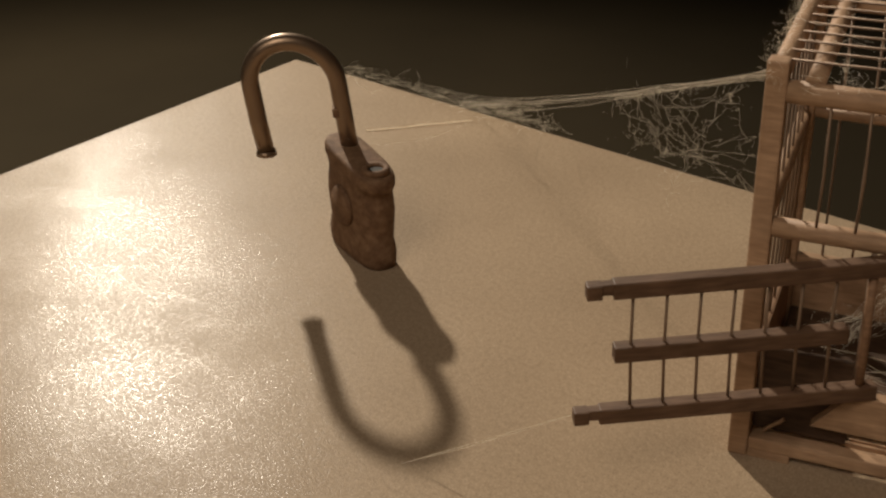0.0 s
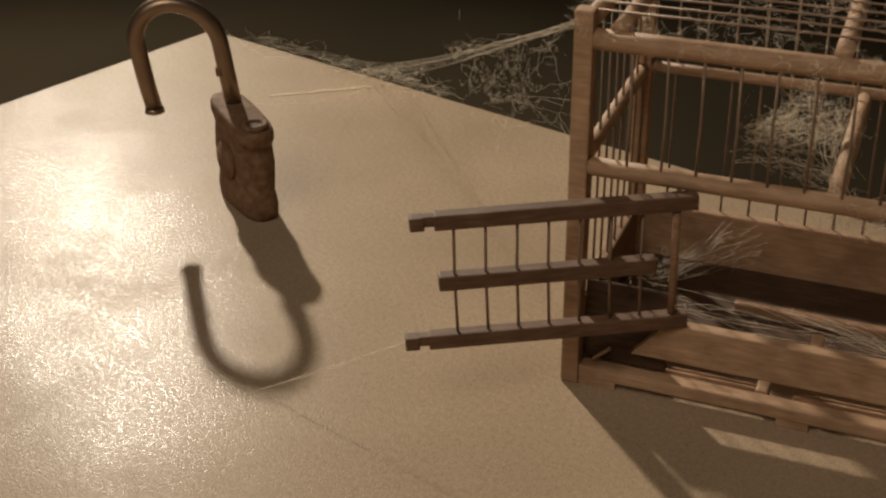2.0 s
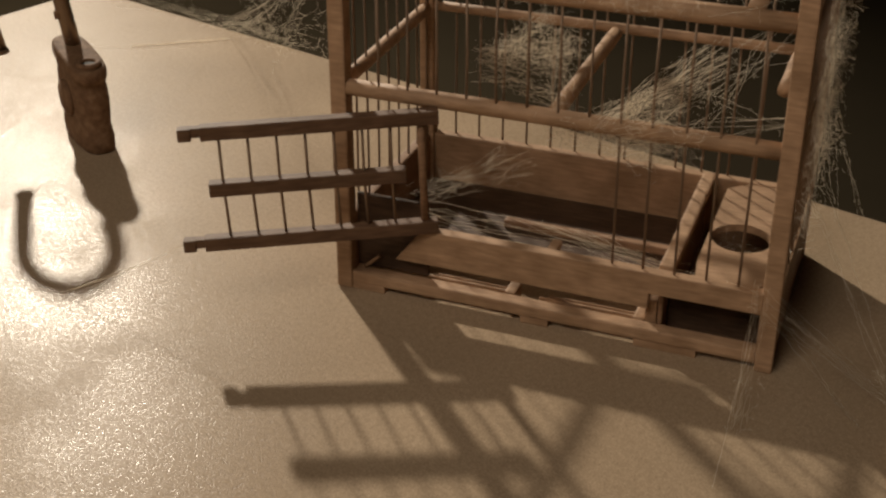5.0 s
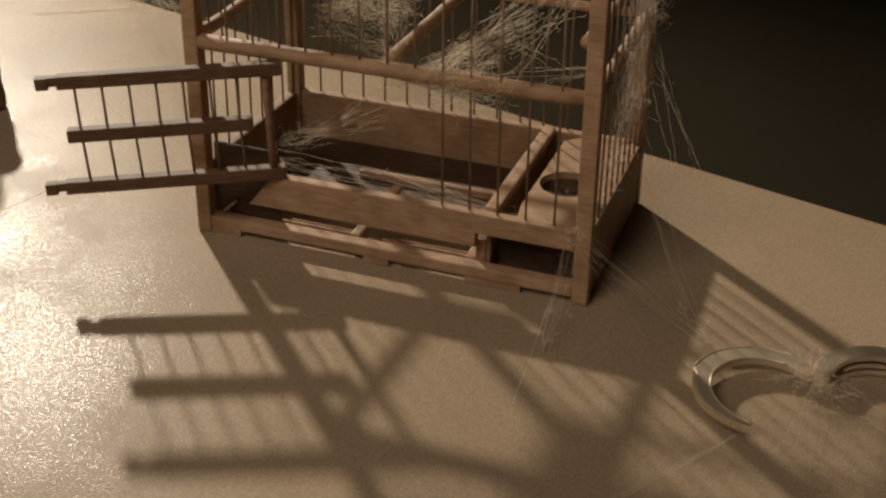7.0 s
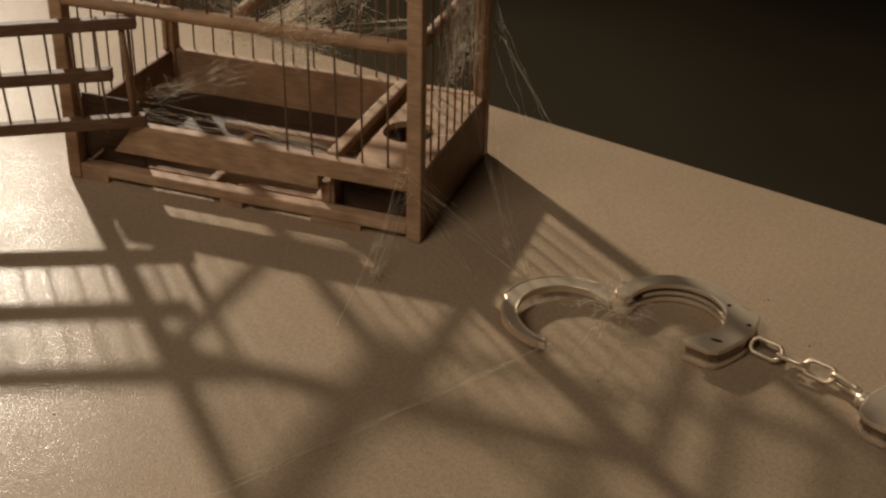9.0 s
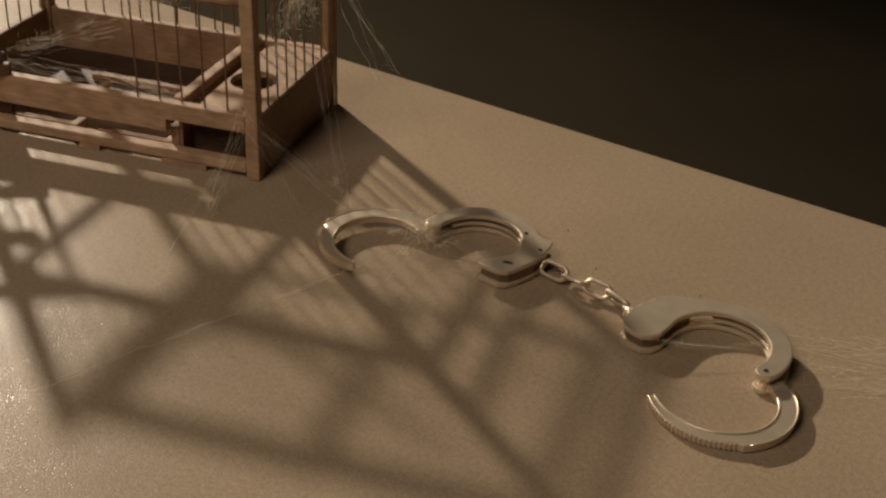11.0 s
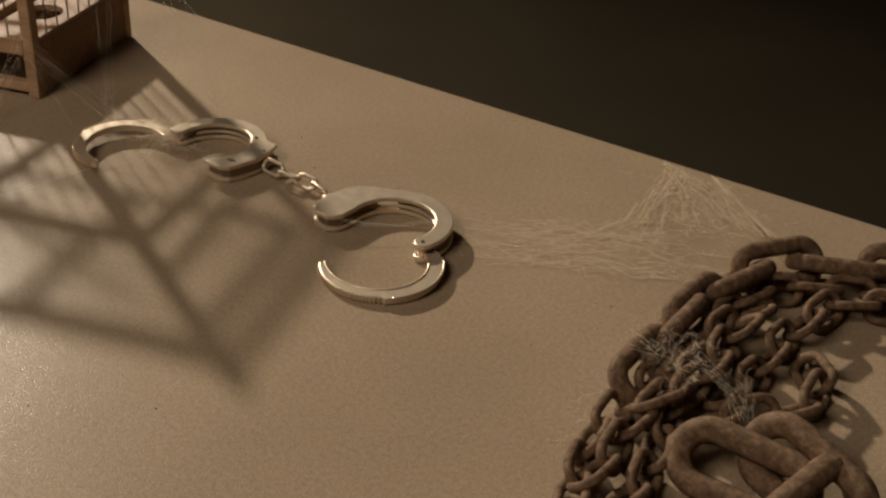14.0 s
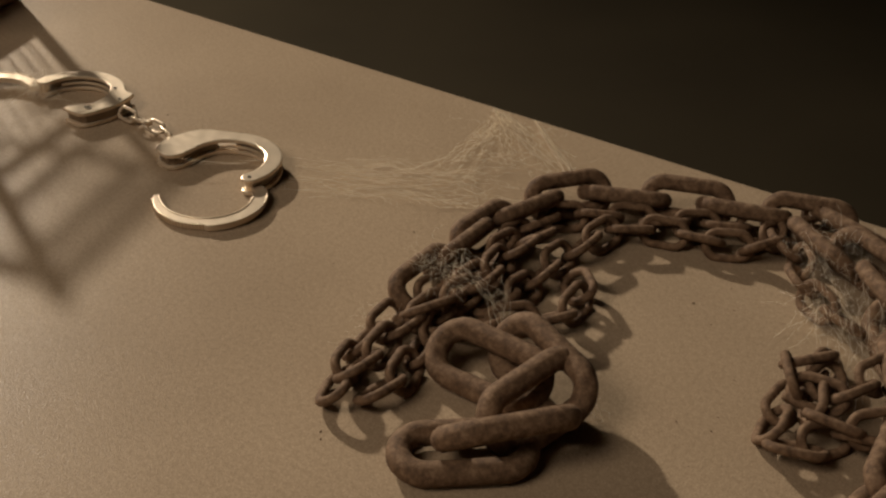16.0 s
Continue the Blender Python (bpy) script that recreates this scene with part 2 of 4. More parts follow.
# ---- the padlock ----
def padlock():
    lock = empty("padlock", pose(-0.0215, 0.7090, 0, 0, 0, 130), "rusty brown iron padlock, shackle open and swung aside, standing upright", "padlock")
    # the body: rounded oblong sections stacked up, waisted below the lid
    verts, faces, rings = [], [], []
    rows = [(0.0, 0.95, 0.92), (0.002, 1.0, 1.0), (0.010, 1.02, 1.04), (0.016, 0.985, 0.98), (0.019, 0.955, 0.94), (0.026, 0.975, 0.98), (0.038, 1.0, 1.04), (0.048, 0.975, 1.0),
            (0.053, 0.945, 0.94), (0.056, 0.975, 1.0), (0.060, 1.03, 1.08), (0.064, 1.03, 1.08), (0.066, 1.0, 1.02), (0.0665, 0.93, 0.88)]
    n = 40
    for z, sx, sy in rows:
        for k in range(n):
            a = 2 * math.pi * k / n
            c, s = math.cos(a), math.sin(a)
            x = 0.0315 * sx * math.copysign(abs(c) ** 0.55, c)
            y = 0.0118 * sy * math.copysign(abs(s) ** 0.75, s)
            verts.append((x, y, z + (0.004 * (x / 0.03) if z > 0.054 else 0)))
    for i in range(len(rows) - 1):
        for k in range(n):
            l = (k + 1) % n
            faces.append((i * n + k, i * n + l, (i + 1) * n + l, (i + 1) * n + k))
    faces += [tuple(range(n))[::-1], tuple((len(rows) - 1) * n + k for k in range(n))]
    me = bpy.data.meshes.new("body")
    me.from_pydata(verts, [], faces)
    mesh_part("body", me, LOCK_RUST, lock, "rusty waisted lock body", True)
    for side in (1, -1):
        bm = bmesh.new()
        bmesh.ops.create_cone(bm, cap_ends=True, segments=28, radius1=0.0135, radius2=0.0115, depth=0.003, matrix=pose(0.002, side * 0.0130, 0.035, -90 * side))
        part("boss", bm, LOCK_RUST, lock, "raised round boss", True)
    me = mesh_of("collar", [tube_data(arc(-0.0205, 0, 0.0068, 0, 360, 24, 0.0645)[:-1], 0.0022, 8, True)])
    mesh_part("collar", me, LOCK_RUST, lock, "raised rim of the shackle hole", True)
    # no cavity: a near-black disc gives the hole its inner shade
    bm = bmesh.new()
    bmesh.ops.create_cone(bm, cap_ends=True, segments=20, radius1=0.0052, radius2=0.0052, depth=0.0012, matrix=pose(-0.0205, 0, 0.0643))
    part("shackle_hole_disc", bm, SLOT, lock, "black disc for the shade inside the shackle hole")
    # the shackle, turned about its long leg
    lx, span, r = 0.0175, 0.0265, 0.0055
    aim = pose(lx, 0, 0, 0, 0, 191 - 130)
    pts = [(0, 0, 0.058), (0, 0, 0.085), (0, 0, 0.105)]
    pts += [(span * (1 - math.cos(a)), 0, 0.108 + span * 1.02 * math.sin(a)) for a in np.linspace(0, math.pi, 25)]
    pts += [(2 * span, 0, 0.098), (2 * span, 0, 0.085), (2 * span - 0.0008, 0, 0.0640)]
    lean = Matrix(((1, 0, -0.12, 0.12 * 0.088), (0, 1, -0.016, 0.016 * 0.088), (0, 0, 1, 0), (0, 0, 0, 1)))
    upright = pose(0, 0, 0, 0, 0, 130)
    aim = upright.inverted() @ lean @ upright @ aim
    pts = [aim @ Vector(p) for p in pts]
    side = aim.to_3x3() @ Vector((0, 1, 0))
    tube("shackle", pts, [r] * (len(pts) - 1) + [r * 0.97], SHACKLE, lock, "worn steel shackle, streaked brown", sides=16, up=tuple(side))
    for dx, z in ((0.0, 0.0905), (2 * span, 0.0725)):
        c = aim @ Vector((dx + (0.0042 if dx == 0 else 0.0), 0, z))
        bm = bmesh.new()
        block(bm, (-0.0022, -0.0050, -0.0030), (0.0022, 0.0050, 0.0030), 0.0006)
        ob = part("notch", bm, LOCK_RUST, lock, "locking notch")
        ob.matrix_basis = Matrix.Translation(c) @ aim.to_3x3().to_4x4()
    bm = bmesh.new()
    bmesh.ops.create_cone(bm, cap_ends=True, segments=18, radius1=0.0066, radius2=0.0060, depth=0.003, matrix=Matrix.Translation(aim @ Vector((2 * span - 0.0008, 0, 0.0640))))
    part("shackle_tip", bm, SHACKLE, lock, "flared worn shackle end", True)


padlock()

# ---- the cage ----
CAGE = pose(0.201, 0.525, 0, 0, 0, -14.6)
CL, CD, CH = 0.243, 0.138, 0.190
RACK = Matrix(((1, 0, -0.02, 0), (0, 1, 0.05, 0), (0, 0, 1, 0), (0, 0, 0, 1)))
cage = empty("birdcage", CAGE, "old wooden birdcage with wire sides, door swung open, draped in cobwebs", "birdcage")


def bar(name, lo, hi, mat=WOOD, parent=None, label="", bevel=0.0014):
    bm = bmesh.new()
    block(bm, lo, hi, bevel)
    bmesh.ops.transform(bm, matrix=RACK, verts=bm.verts)
    return part(name, bm, mat, parent or cage, label)


def dowel(name, a, b, r, mat=WOOD, parent=None, label="", sides=10):
    a, b = Vector(a), Vector(b)
    pts = [RACK @ a.lerp(b, i / 6) for i in range(7)]
    rad = [r * (1 + 0.05 * math.sin(3 * i + a.x * 90)) for i in range(7)]
    return tube(name, pts, rad, mat, parent or cage, label, sides=sides)


def rack_wire(points, r=0.0007):
    return tube("wire", [RACK @ Vector(p) for p in points], r, WIRE, cage, "", sides=6)


def build_cage():
    P = 0.0095
    X0, X1 = -0.0055, 0.2440
    for x, y, h in ((X0, 0, 0.1985), (X1 - P, 0, 0.1985), (X0, CD - P, 0.197), (X1 - P, CD - P, 0.197)):
        bar("post", (x, y, 0), (x + P, y + P, h))
    # rails: mid height and top
    z1, z2 = 0.1212, 0.1845
    for z, r in ((z1, 0.0047), (z2, 0.0052)):
        dowel("rail", (X0 + P, P / 2, z), (X1 - P, P / 2, z), r)
        lift = 0.0060 if z == z1 else 0.001
        dowel("rail", (X0 + P, CD - P / 2, z + lift), (X1 - P, CD - P / 2, z + lift), r * 0.66)
    for x in (X0 + P / 2, X1 - P / 2):
        dowel("rail", (x, P, z1 + 0.001), (x, CD - P, z1 + 0.0048), 0.0040)
        dowel("rail", (x, P, z2 + 0.006), (x, CD - P, z2 + 0.008), 0.0046)
    for x in (0.0150, 0.1145, 0.2150):
        dowel("roof_bar", (x, P / 2, z2 + 0.005), (x, CD - P / 2, z2 + 0.007), 0.0042)
    dowel("perch", (0.119, P, z1 + 0.001), (0.120, CD - P, z1 + 0.004), 0.0042, label="pale wooden perch between the long rails")
    dowel("perch", (X1 - 0.0125, P + 0.002, z1 + 0.028), (X1 - 0.0125, CD - P, z1 + 0.026), 0.0034, label="pale wooden perch between the long rails")
    # roof wires, lengthwise
    for i in range(9):
        y = 0.016 + i * 0.0132
        rack_wire([(0.0, y, z2 + 0.010), (0.08, y, z2 + 0.0105), (0.16, y + 0.001, z2 + 0.010), (X1 - 0.004, y, z2 + 0.010)], 0.0006)
    # upright wires on the four sides
    top, base = z2 + 0.001, 0.043
    for i in range(8):
        y = 0.0215 + i * 0.0150
        for x, o in ((X0 + P / 2, 0.0005), (X1 - P / 2, 0.0030)):
            rack_wire([(x + o, y, base), (x + o + 0.0005, y + random.uniform(-0.0008, 0.0008), 0.11), (x + o, y, top)])
    for i in range(13):
        x = 0.0170 + i * 0.0160
        rack_wire([(x, CD - P / 2 + 0.002, base), (x, CD - P / 2 + 0.003, 0.11), (x, CD - P / 2 + 0.002, top)])
        x = 0.0226 + i * 0.0166
        rack_wire([(x, P / 2 - 0.002, z1 if x < 0.15 else base), (x + random.uniform(-0.001, 0.001), P / 2 - 0.003, 0.15), (x, P / 2 - 0.002, top)])
    # the base tray
    bar("tray_side", (X0 + 0.001, P, 0.002), (X0 + 0.0075, CD - P, 0.043), WOOD_DARK)
    # right side takes the darker wood to paint in its shadow
    bar("tray_side", (X1 - 0.0075, P, 0.0), (X1 - 0.001, CD - P, 0.0425), WOOD_DARK)
    bar("side_rim", (X1 - 0.0078, P, 0.0427), (X1 - 0.0006, CD - P, 0.0455), bevel=0.0006)
    bar("tray_back", (X0 + P, CD - 0.008, 0.0), (X1 - P, CD - 0.001, 0.044))
    bm = slab([(0.031, 0), (0.176, 0), (0.176, 0.009), (X1 - P, 0.009), (X1 - P, 0.0215), (0.0475, 0.0215)], 0.0, 0.0072, 0.0006)
    bmesh.ops.transform(bm, matrix=pose(0, 0.0085, 0.0245, 90), verts=bm.verts)
    part("tray_front", bm, WOOD, cage, "front board with a slanting end")
    # fills the corner against stray light, its shade painted dark
    bar("corner_panel", (X0 + P, 0.0095, 0.0115), (0.0480, 0.0120, 0.0570), WOOD_SHADED)
    bar("sill", (X0 + P, 0.0005, 0.0042), (X1 - P, 0.0095, 0.0115))
    for x, w in ((X0 + P, 0.020), (0.1060, 0.016), (0.1700, 0.034)):
        bar("foot", (x, 0.0010, 0.0), (x + w, 0.0090, 0.0044), bevel=0.0005)
    # the third, tallest block is added to cut the light stripe short
    for x, h in ((0.0935, 0.0120), (0.1670, 0.0120), (0.1735, 0.0245)):
        bar("block", (x, 0.0100, 0.002), (x + 0.0064, 0.0235, h))
    for x, w in ((0.045, 0.048), (0.112, 0.055)):
        bar("slat", (x, 0.0165, 0.003), (x + w, 0.0185, 0.0085), bevel=0.0005)
        bar("slat", (x + 0.004, 0.0215, 0.003), (x + w, 0.0230, 0.0075), bevel=0.0005)
    bar("partition", (0.1801, 0.0100, 0.001), (0.1830, CD - P, 0.040), WOOD_DARK)
    # dark board stands in for the shade of an open drawer gap
    bar("drawer_opening_shade", (0.1832, 0.021, 0.001), (X1 - P, 0.025, 0.030), WOOD_SHADED, None, "recessed board darkened for the shade of the drawer opening")
    # near-black floor: the tray's inner shade is in the colour
    bar("tray_floor", (X0 + P, 0.046, 0.011), (0.1770, CD - 0.009, 0.0135), WOOD_SHADED)
    bar("floor_rod", (0.070, 0.078, 0.0137), (0.1760, 0.0835, 0.0190), WOOD_DARK, bevel=0.0012)
    bar("divider", (0.1795, 0.0075, 0.0415), (0.1875, CD - P, 0.0475))
    bar("stub", (0.1165, 0.0088, 0.0385), (0.1225, 0.0240, 0.0425))
    # the feeder lid with its round hole
    n = 32
    bm = bmesh.new()
    x0, x1, y0, y1, cx, cy, r = 0.1955, 0.2360, 0.009, CD - 0.009, 0.2135, 0.060, 0.0165
    rings = [[], [], [], []]
    for k in range(n):
        a = 2 * math.pi * (k + 0.5) / n
        c, s = math.cos(a), math.sin(a)
        q = min((x1 - cx if c > 0 else cx - x0) / max(abs(c), 1e-6), (y1 - cy if s > 0 else cy - y0) / max(abs(s), 1e-6))
        for ring, (d, z) in zip(rings, ((q, 0.0445), (r, 0.0445), (r, 0.040), (q, 0.040))):
            ring.append(bm.verts.new((cx + d * c, cy + d * s, z)))
    for a, b in ((0, 1), (1, 2), (2, 3), (3, 0)):
        for k in range(n):
            l = (k + 1) % n
            bm.faces.new((rings[a][k], rings[a][l], rings[b][l], rings[b][k]))
    bmesh.ops.recalc_face_normals(bm, faces=bm.faces)
    part("feeder_lid", bm, WOOD, cage, "pale board with a round feeding hole")
    bar("feeder_floor", (0.1832, 0.026, 0.001), (CL - 0.009, CD - 0.009, 0.004), WOOD_DARK)
    # added rod in place of a streak of light on the corner panel
    dowel("light_strip", (0.0098, 0.0066, 0.0125), (0.0192, 0.0066, 0.0211), 0.0010, label="thin rod standing in for a strip of light in the corner")
    # hinge rod of the door
    rack_wire([(0.0485, 0.004, 0.043), (0.0485, 0.004, 0.09), (0.0485, 0.004, 0.121)], 0.0012)
    # the door, swung open across the corner post
    door = new("door")
    door.parent = cage
    door.matrix_basis = pose(0.0545, 0.0035, 0.0042, 0, 0, 180 + 27.4) @ pose(0, 0, 0, 0, 1.9)
    tagged(door, "open door of three bars and thin wires")
    L = 0.1330
    for name, z, s, e in (("door_bar", 0.1112, -0.0055, L - 0.014), ("door_bar", 0.0785, 0.013, L - 0.0150), ("door_bar", 0.0460, -0.0035, L - 0.0088)):
        bm = bmesh.new()
        block(bm, (s, -0.0035, z - 0.0040), (e, 0.0035, z + 0.0038), 0.0008)
        ob = part(name, bm, DOOR_WOOD, door)
        if z != 0.0785:
            bm = bmesh.new()
            block(bm, (e - 0.001, -0.0025, z - 0.0020), (e + 0.006, 0.0025, z + 0.0032), 0.0005)
            block(bm, (e + 0.0045, -0.0032, z - 0.0038), (e + 0.0115, 0.0032, z + 0.0032), 0.0008)
            part("pivot_peg", bm, DOOR_WOOD, ob)
    for i in range(7):
        x = 0.0200 + i * 0.01497
        tube("door_wire", [(x, 0, 0.046), (x + 0.0005, 0, 0.08), (x, 0, 0.112)], 0.0008, WIRE, door, "", sides=6)
    tube("hinge_rod", [(0.004, 0, 0.046), (0.004, 0, 0.08), (0.004, 0, 0.112)], 0.0021, WOOD_DARK, door, "", sides=8)


build_cage()


# ---- the handcuffs ----
def ring_plate(cx, cy, r_in, r_out, a0, a1, z0, z1, n=30):
    out = arc(cx, cy, r_out, a0, a1, n) + arc(cx, cy, r_in, a1, a0, n)
    return slab(out, z0, z1, 0.0007)


def arm_outline(cx, cy, r_in, r_out, r_tip, a0, a1, shoulder, n=48):
    """A hooked bar: full width up to the shoulder, then narrower and tapering to its free end."""
    outer, inner = [], []
    for i in range(n + 1):
        t = i / n
        a = radians(a0 + (a1 - a0) * t)
        k = max(0.0, (t - shoulder) / (1 - shoulder))
        ro = r_out if t < shoulder else r_out - 0.0022 + (r_tip - r_out + 0.0022) * k * k
        ri = r_in + (r_tip - 0.0036 - r_in) * k * k
        outer.append((cx + ro * math.cos(a), cy + ro * math.sin(a)))
        inner.append((cx + ri * math.cos(a), cy + ri * math.sin(a)))
    return outer, inner


def tilted(bm, low, high, z_low, z_high):
    """Tips a flat piece, so that it drops from the point high to the point low."""
    low, high = Vector(low), Vector(high)
    d = high - low
    for v in bm.verts:
        k = min(1.15, max(0.0, (Vector(v.co[:2]) - low).dot(d) / d.length_squared))
        v.co.z += z_low + (z_high - z_low) * k
    return bm


def handcuffs():
    both = empty("handcuffs", pose(0, 0, 0), "pair of open nickel-plated handcuffs joined by a short chain", "handcuffs")
    tooth = None
    for which in (0, 1):
        if which == 0:
            cx, cy, r0, r1, a0, a1, turn = 0.5858, 0.3872, 0.0265, 0.0375, 150, 12, -57
            case = [(0.6250, 0.3912), (0.6312, 0.3870), (0.6305, 0.3830), (0.6262, 0.3715), (0.6205, 0.3635), (0.6110, 0.3540), (0.6045, 0.3495), (0.5990, 0.3495), (0.5890, 0.3560), (0.5862, 0.3585), (0.5890, 0.3610)]
            ax, ay, r_in, r_out, r_tip, b0, b1, shoulder = 0.5252, 0.3832, 0.0266, 0.0368, 0.0355, 30, 252, 0.60
            z_low, z_high, eye = 0.0060, 0.0050, (0.6235, 0.3835)
            marks = [((0.6150, 0.3950), 0.0013, 0.0013), ((0.6235, 0.3760), 0.0015, 0.0012), ((0.6045, 0.3595), 0.0036, 0.0011)]
        else:
            cx, cy, r0, r1, a0, a1, turn = 0.7195, 0.2925, 0.0272, 0.0388, -50, 88, 66
            case = [(0.7080, 0.3330), (0.7010, 0.3345), (0.6930, 0.3335), (0.6860, 0.3298), (0.6745, 0.3195), (0.6680, 0.3075), (0.6690, 0.3010), (0.6720, 0.2968), (0.6780, 0.2920), (0.6835, 0.2922), (0.6885, 0.2955)]
            ax, ay, r_in, r_out, r_tip, b0, b1, shoulder = 0.7178, 0.2500, 0.0275, 0.0368, 0.0392, 46, -182, 0.57
            z_low, z_high, eye = 0.0001, 0.0016, (0.6745, 0.3240)
            marks = [((0.7405, 0.2672), 0.0014, 0.0014)]
        ring_in = arc(cx, cy, r0, a1 + turn, a0, 40)
        comma = arc(cx, cy, r1, a0, a1, 34) + case + ring_in
        # the jaw's rounded nose, past its hinge
        mx, my = cx + (r0 + r1) / 2 * math.cos(radians(a0)), cy + (r0 + r1) / 2 * math.sin(radians(a0))
        hinge, way = (mx, my), 1 if a1 < a0 else -1
        comma += arc(mx, my, (r1 - r0) / 2, a0 + 180, a0 + 180 - 180 * way, 10)[1:-1]
        for z0, z1 in ((0.0094, 0.0124), (0.0004, 0.0034)):
            part("cheek_plate", slab(comma, z0, z1, 0.0008), STEEL, both, "comma-shaped nickel cheek plate")
        mid = Vector((sum(p[0] for p in case) / len(case), sum(p[1] for p in case) / len(case)))
        inset = [tuple(mid + (Vector(p[:2]) - mid) * 0.88) for p in case + arc(cx, cy, r0 + 0.003, a1 + turn, a1 + turn * 0.3, 3)]
        # case and spacer get the dark steel in place of real shade
        part("lock_case", slab(inset, 0.0035, 0.0093, 0.0004), SHADED_STEEL, both, "lock case with its shade put into dark steel")
        part("spacer", ring_plate(cx, cy, r0 + 0.0042, r1 - 0.0022, a0, a1, 0.0035, 0.0093), SHADED_STEEL, both)
        part("inner_bow", ring_plate(cx, cy, r0 - 0.0002, r0 + 0.0022, a0 + (a1 - a0) * 0.16, a1 + turn * 0.35, 0.0052, 0.0072), STEEL, both, "thin inner bow between the plates")
        # the arm: a hooked bar with a toothed outer edge towards its free end
        outer, inner = arm_outline(ax, ay, r_in, r_out, r_tip, b0, b1, shoulder)
        low, high = outer[-1], outer[0]
        arm = part("swing_arm", tilted(slab(outer + inner[::-1], 0, 0.0044, 0.0007), low, high, z_low, z_high), STEEL, both, "hooked single arm, swung open")
        for name, rim, r in (("inner_bead", inner[6:], 0.0007), ("outer_bead", outer[6:int(48 * shoulder)], 0.0006)):
            bm = bmesh.new()
            me = mesh_of(name, [tube_data([(x, y, 0.0044) for x, y in rim], r, 6)])
            bm.from_mesh(me)
            part(name, tilted(bm, low, high, z_low, z_high), STEEL, arm, "", True)
        if tooth is None:
            bm = bmesh.new()
            block(bm, (-0.0008, -0.00055, -0.0020), (0.0009, 0.00055, 0.0020), 0.0003)
            tooth = bpy.data.meshes.new("tooth")
            bm.to_mesh(tooth)
            bm.free()
        span = Vector(high) - Vector(low)
        for i in range(22):
            t = shoulder + 0.02 + (0.94 - shoulder) * i / 21
            q = Vector(outer[int(48 * t)]).lerp(Vector(outer[min(48, int(48 * t) + 1)]), 48 * t % 1)
            k = max(0.0, (q - Vector(low)).dot(span) / span.length_squared)
            ob = mesh_part("tooth", tooth, STEEL, arm)
            ob.matrix_basis = pose(q.x, q.y, 0.0022 + z_low + (z_high - z_low) * k, 0, 0, b0 + (b1 - b0) * t)
        bm = bmesh.new()
        bmesh.ops.create_cone(bm, cap_ends=True, segments=20, radius1=0.0034, radius2=0.0030, depth=0.0116, matrix=pose(*hinge, 0.0062))
        part("hinge_pin", bm, STEEL, both, "", True)
        for (px, py), sx, sy in marks:
            bm = bmesh.new()
            bmesh.ops.create_cone(bm, cap_ends=True, segments=14, radius1=1.0, radius2=0.8, depth=0.0006, matrix=pose(px, py, 0.0126, 0, 0, -20) @ Matrix.Diagonal((sx, sy, 1, 1)))
            part("rivet", bm, SLOT, both, "dark worn rivet")
        # the swivel eye that holds the chain
        bm = bmesh.new()
        bmesh.ops.create_cone(bm, cap_ends=True, segments=16, radius1=0.0042, radius2=0.0036, depth=0.0050, matrix=pose(*eye, 0.0063))
        part("swivel", bm, STEEL, both, "", True)
    # the linking chain
    stops = [(0.6255, 0.3690), (0.6385, 0.3590), (0.6510, 0.3510), (0.6630, 0.3420), (0.6740, 0.3290)]
    for i in range(4):
        a, b = Vector((*stops[i], 0.006)), Vector((*stops[i + 1], 0.006))
        d, mid = b - a, (a + b) / 2
        half = d.length / 2 + 0.0008
        pts = link_points(half, 0.0042, 20)
        turn = Matrix.Translation(mid) @ pose(0, 0, 0, 0, 0, math.degrees(math.atan2(d.y, d.x))) @ pose(0, 0, 0, (52, -28, 40, -62)[i])
        tube("chain_link", [turn @ Vector(p) for p in pts], 0.00140, STEEL, both, sides=8, closed=True, up=tuple(turn.to_3x3() @ Vector((0, 0, 1))))


def link_points(half, wide, n=28):
    """The centre line of an oblong link: length 2 * half, width 2 * wide, along x."""
    s, out = half - wide, []
    for k in range(n):
        a = 2 * math.pi * (k + 0.5) / n
        out.append((wide * math.cos(a) + math.copysign(s, math.cos(a)), wide * math.sin(a), 0))
    return out


handcuffs()


# ---- the chains ----
THICK = mesh_of("link", [tube_data(link_points(0.0320, 0.0142, 36), 0.0066, 12, True)])
BIG = mesh_of("link", [tube_data(link_points(0.0262, 0.0108, 32), 0.0054, 12, True)])
SMALL = mesh_of("link", [tube_data(link_points(0.0142, 0.0083, 26), 0.0027, 10, True)])
for me in (THICK, BIG, SMALL):
    me.shade_smooth()


def chain(name_label, me, links):
    ob = empty("chain", pose(links[0][0], links[0][1], 0), name_label, "chain", "heap of chains")
    inv = ob.matrix_basis.inverted()
    for x, y, z, yaw, tip, roll in links:
        k = mesh_part("link", me, RUST, ob)
        k.matrix_basis = inv @ pose(x, y, z, 0, 0, yaw) @ pose(0, 0, 0, 0, -tip, 0) @ pose(0, 0, 0, roll)


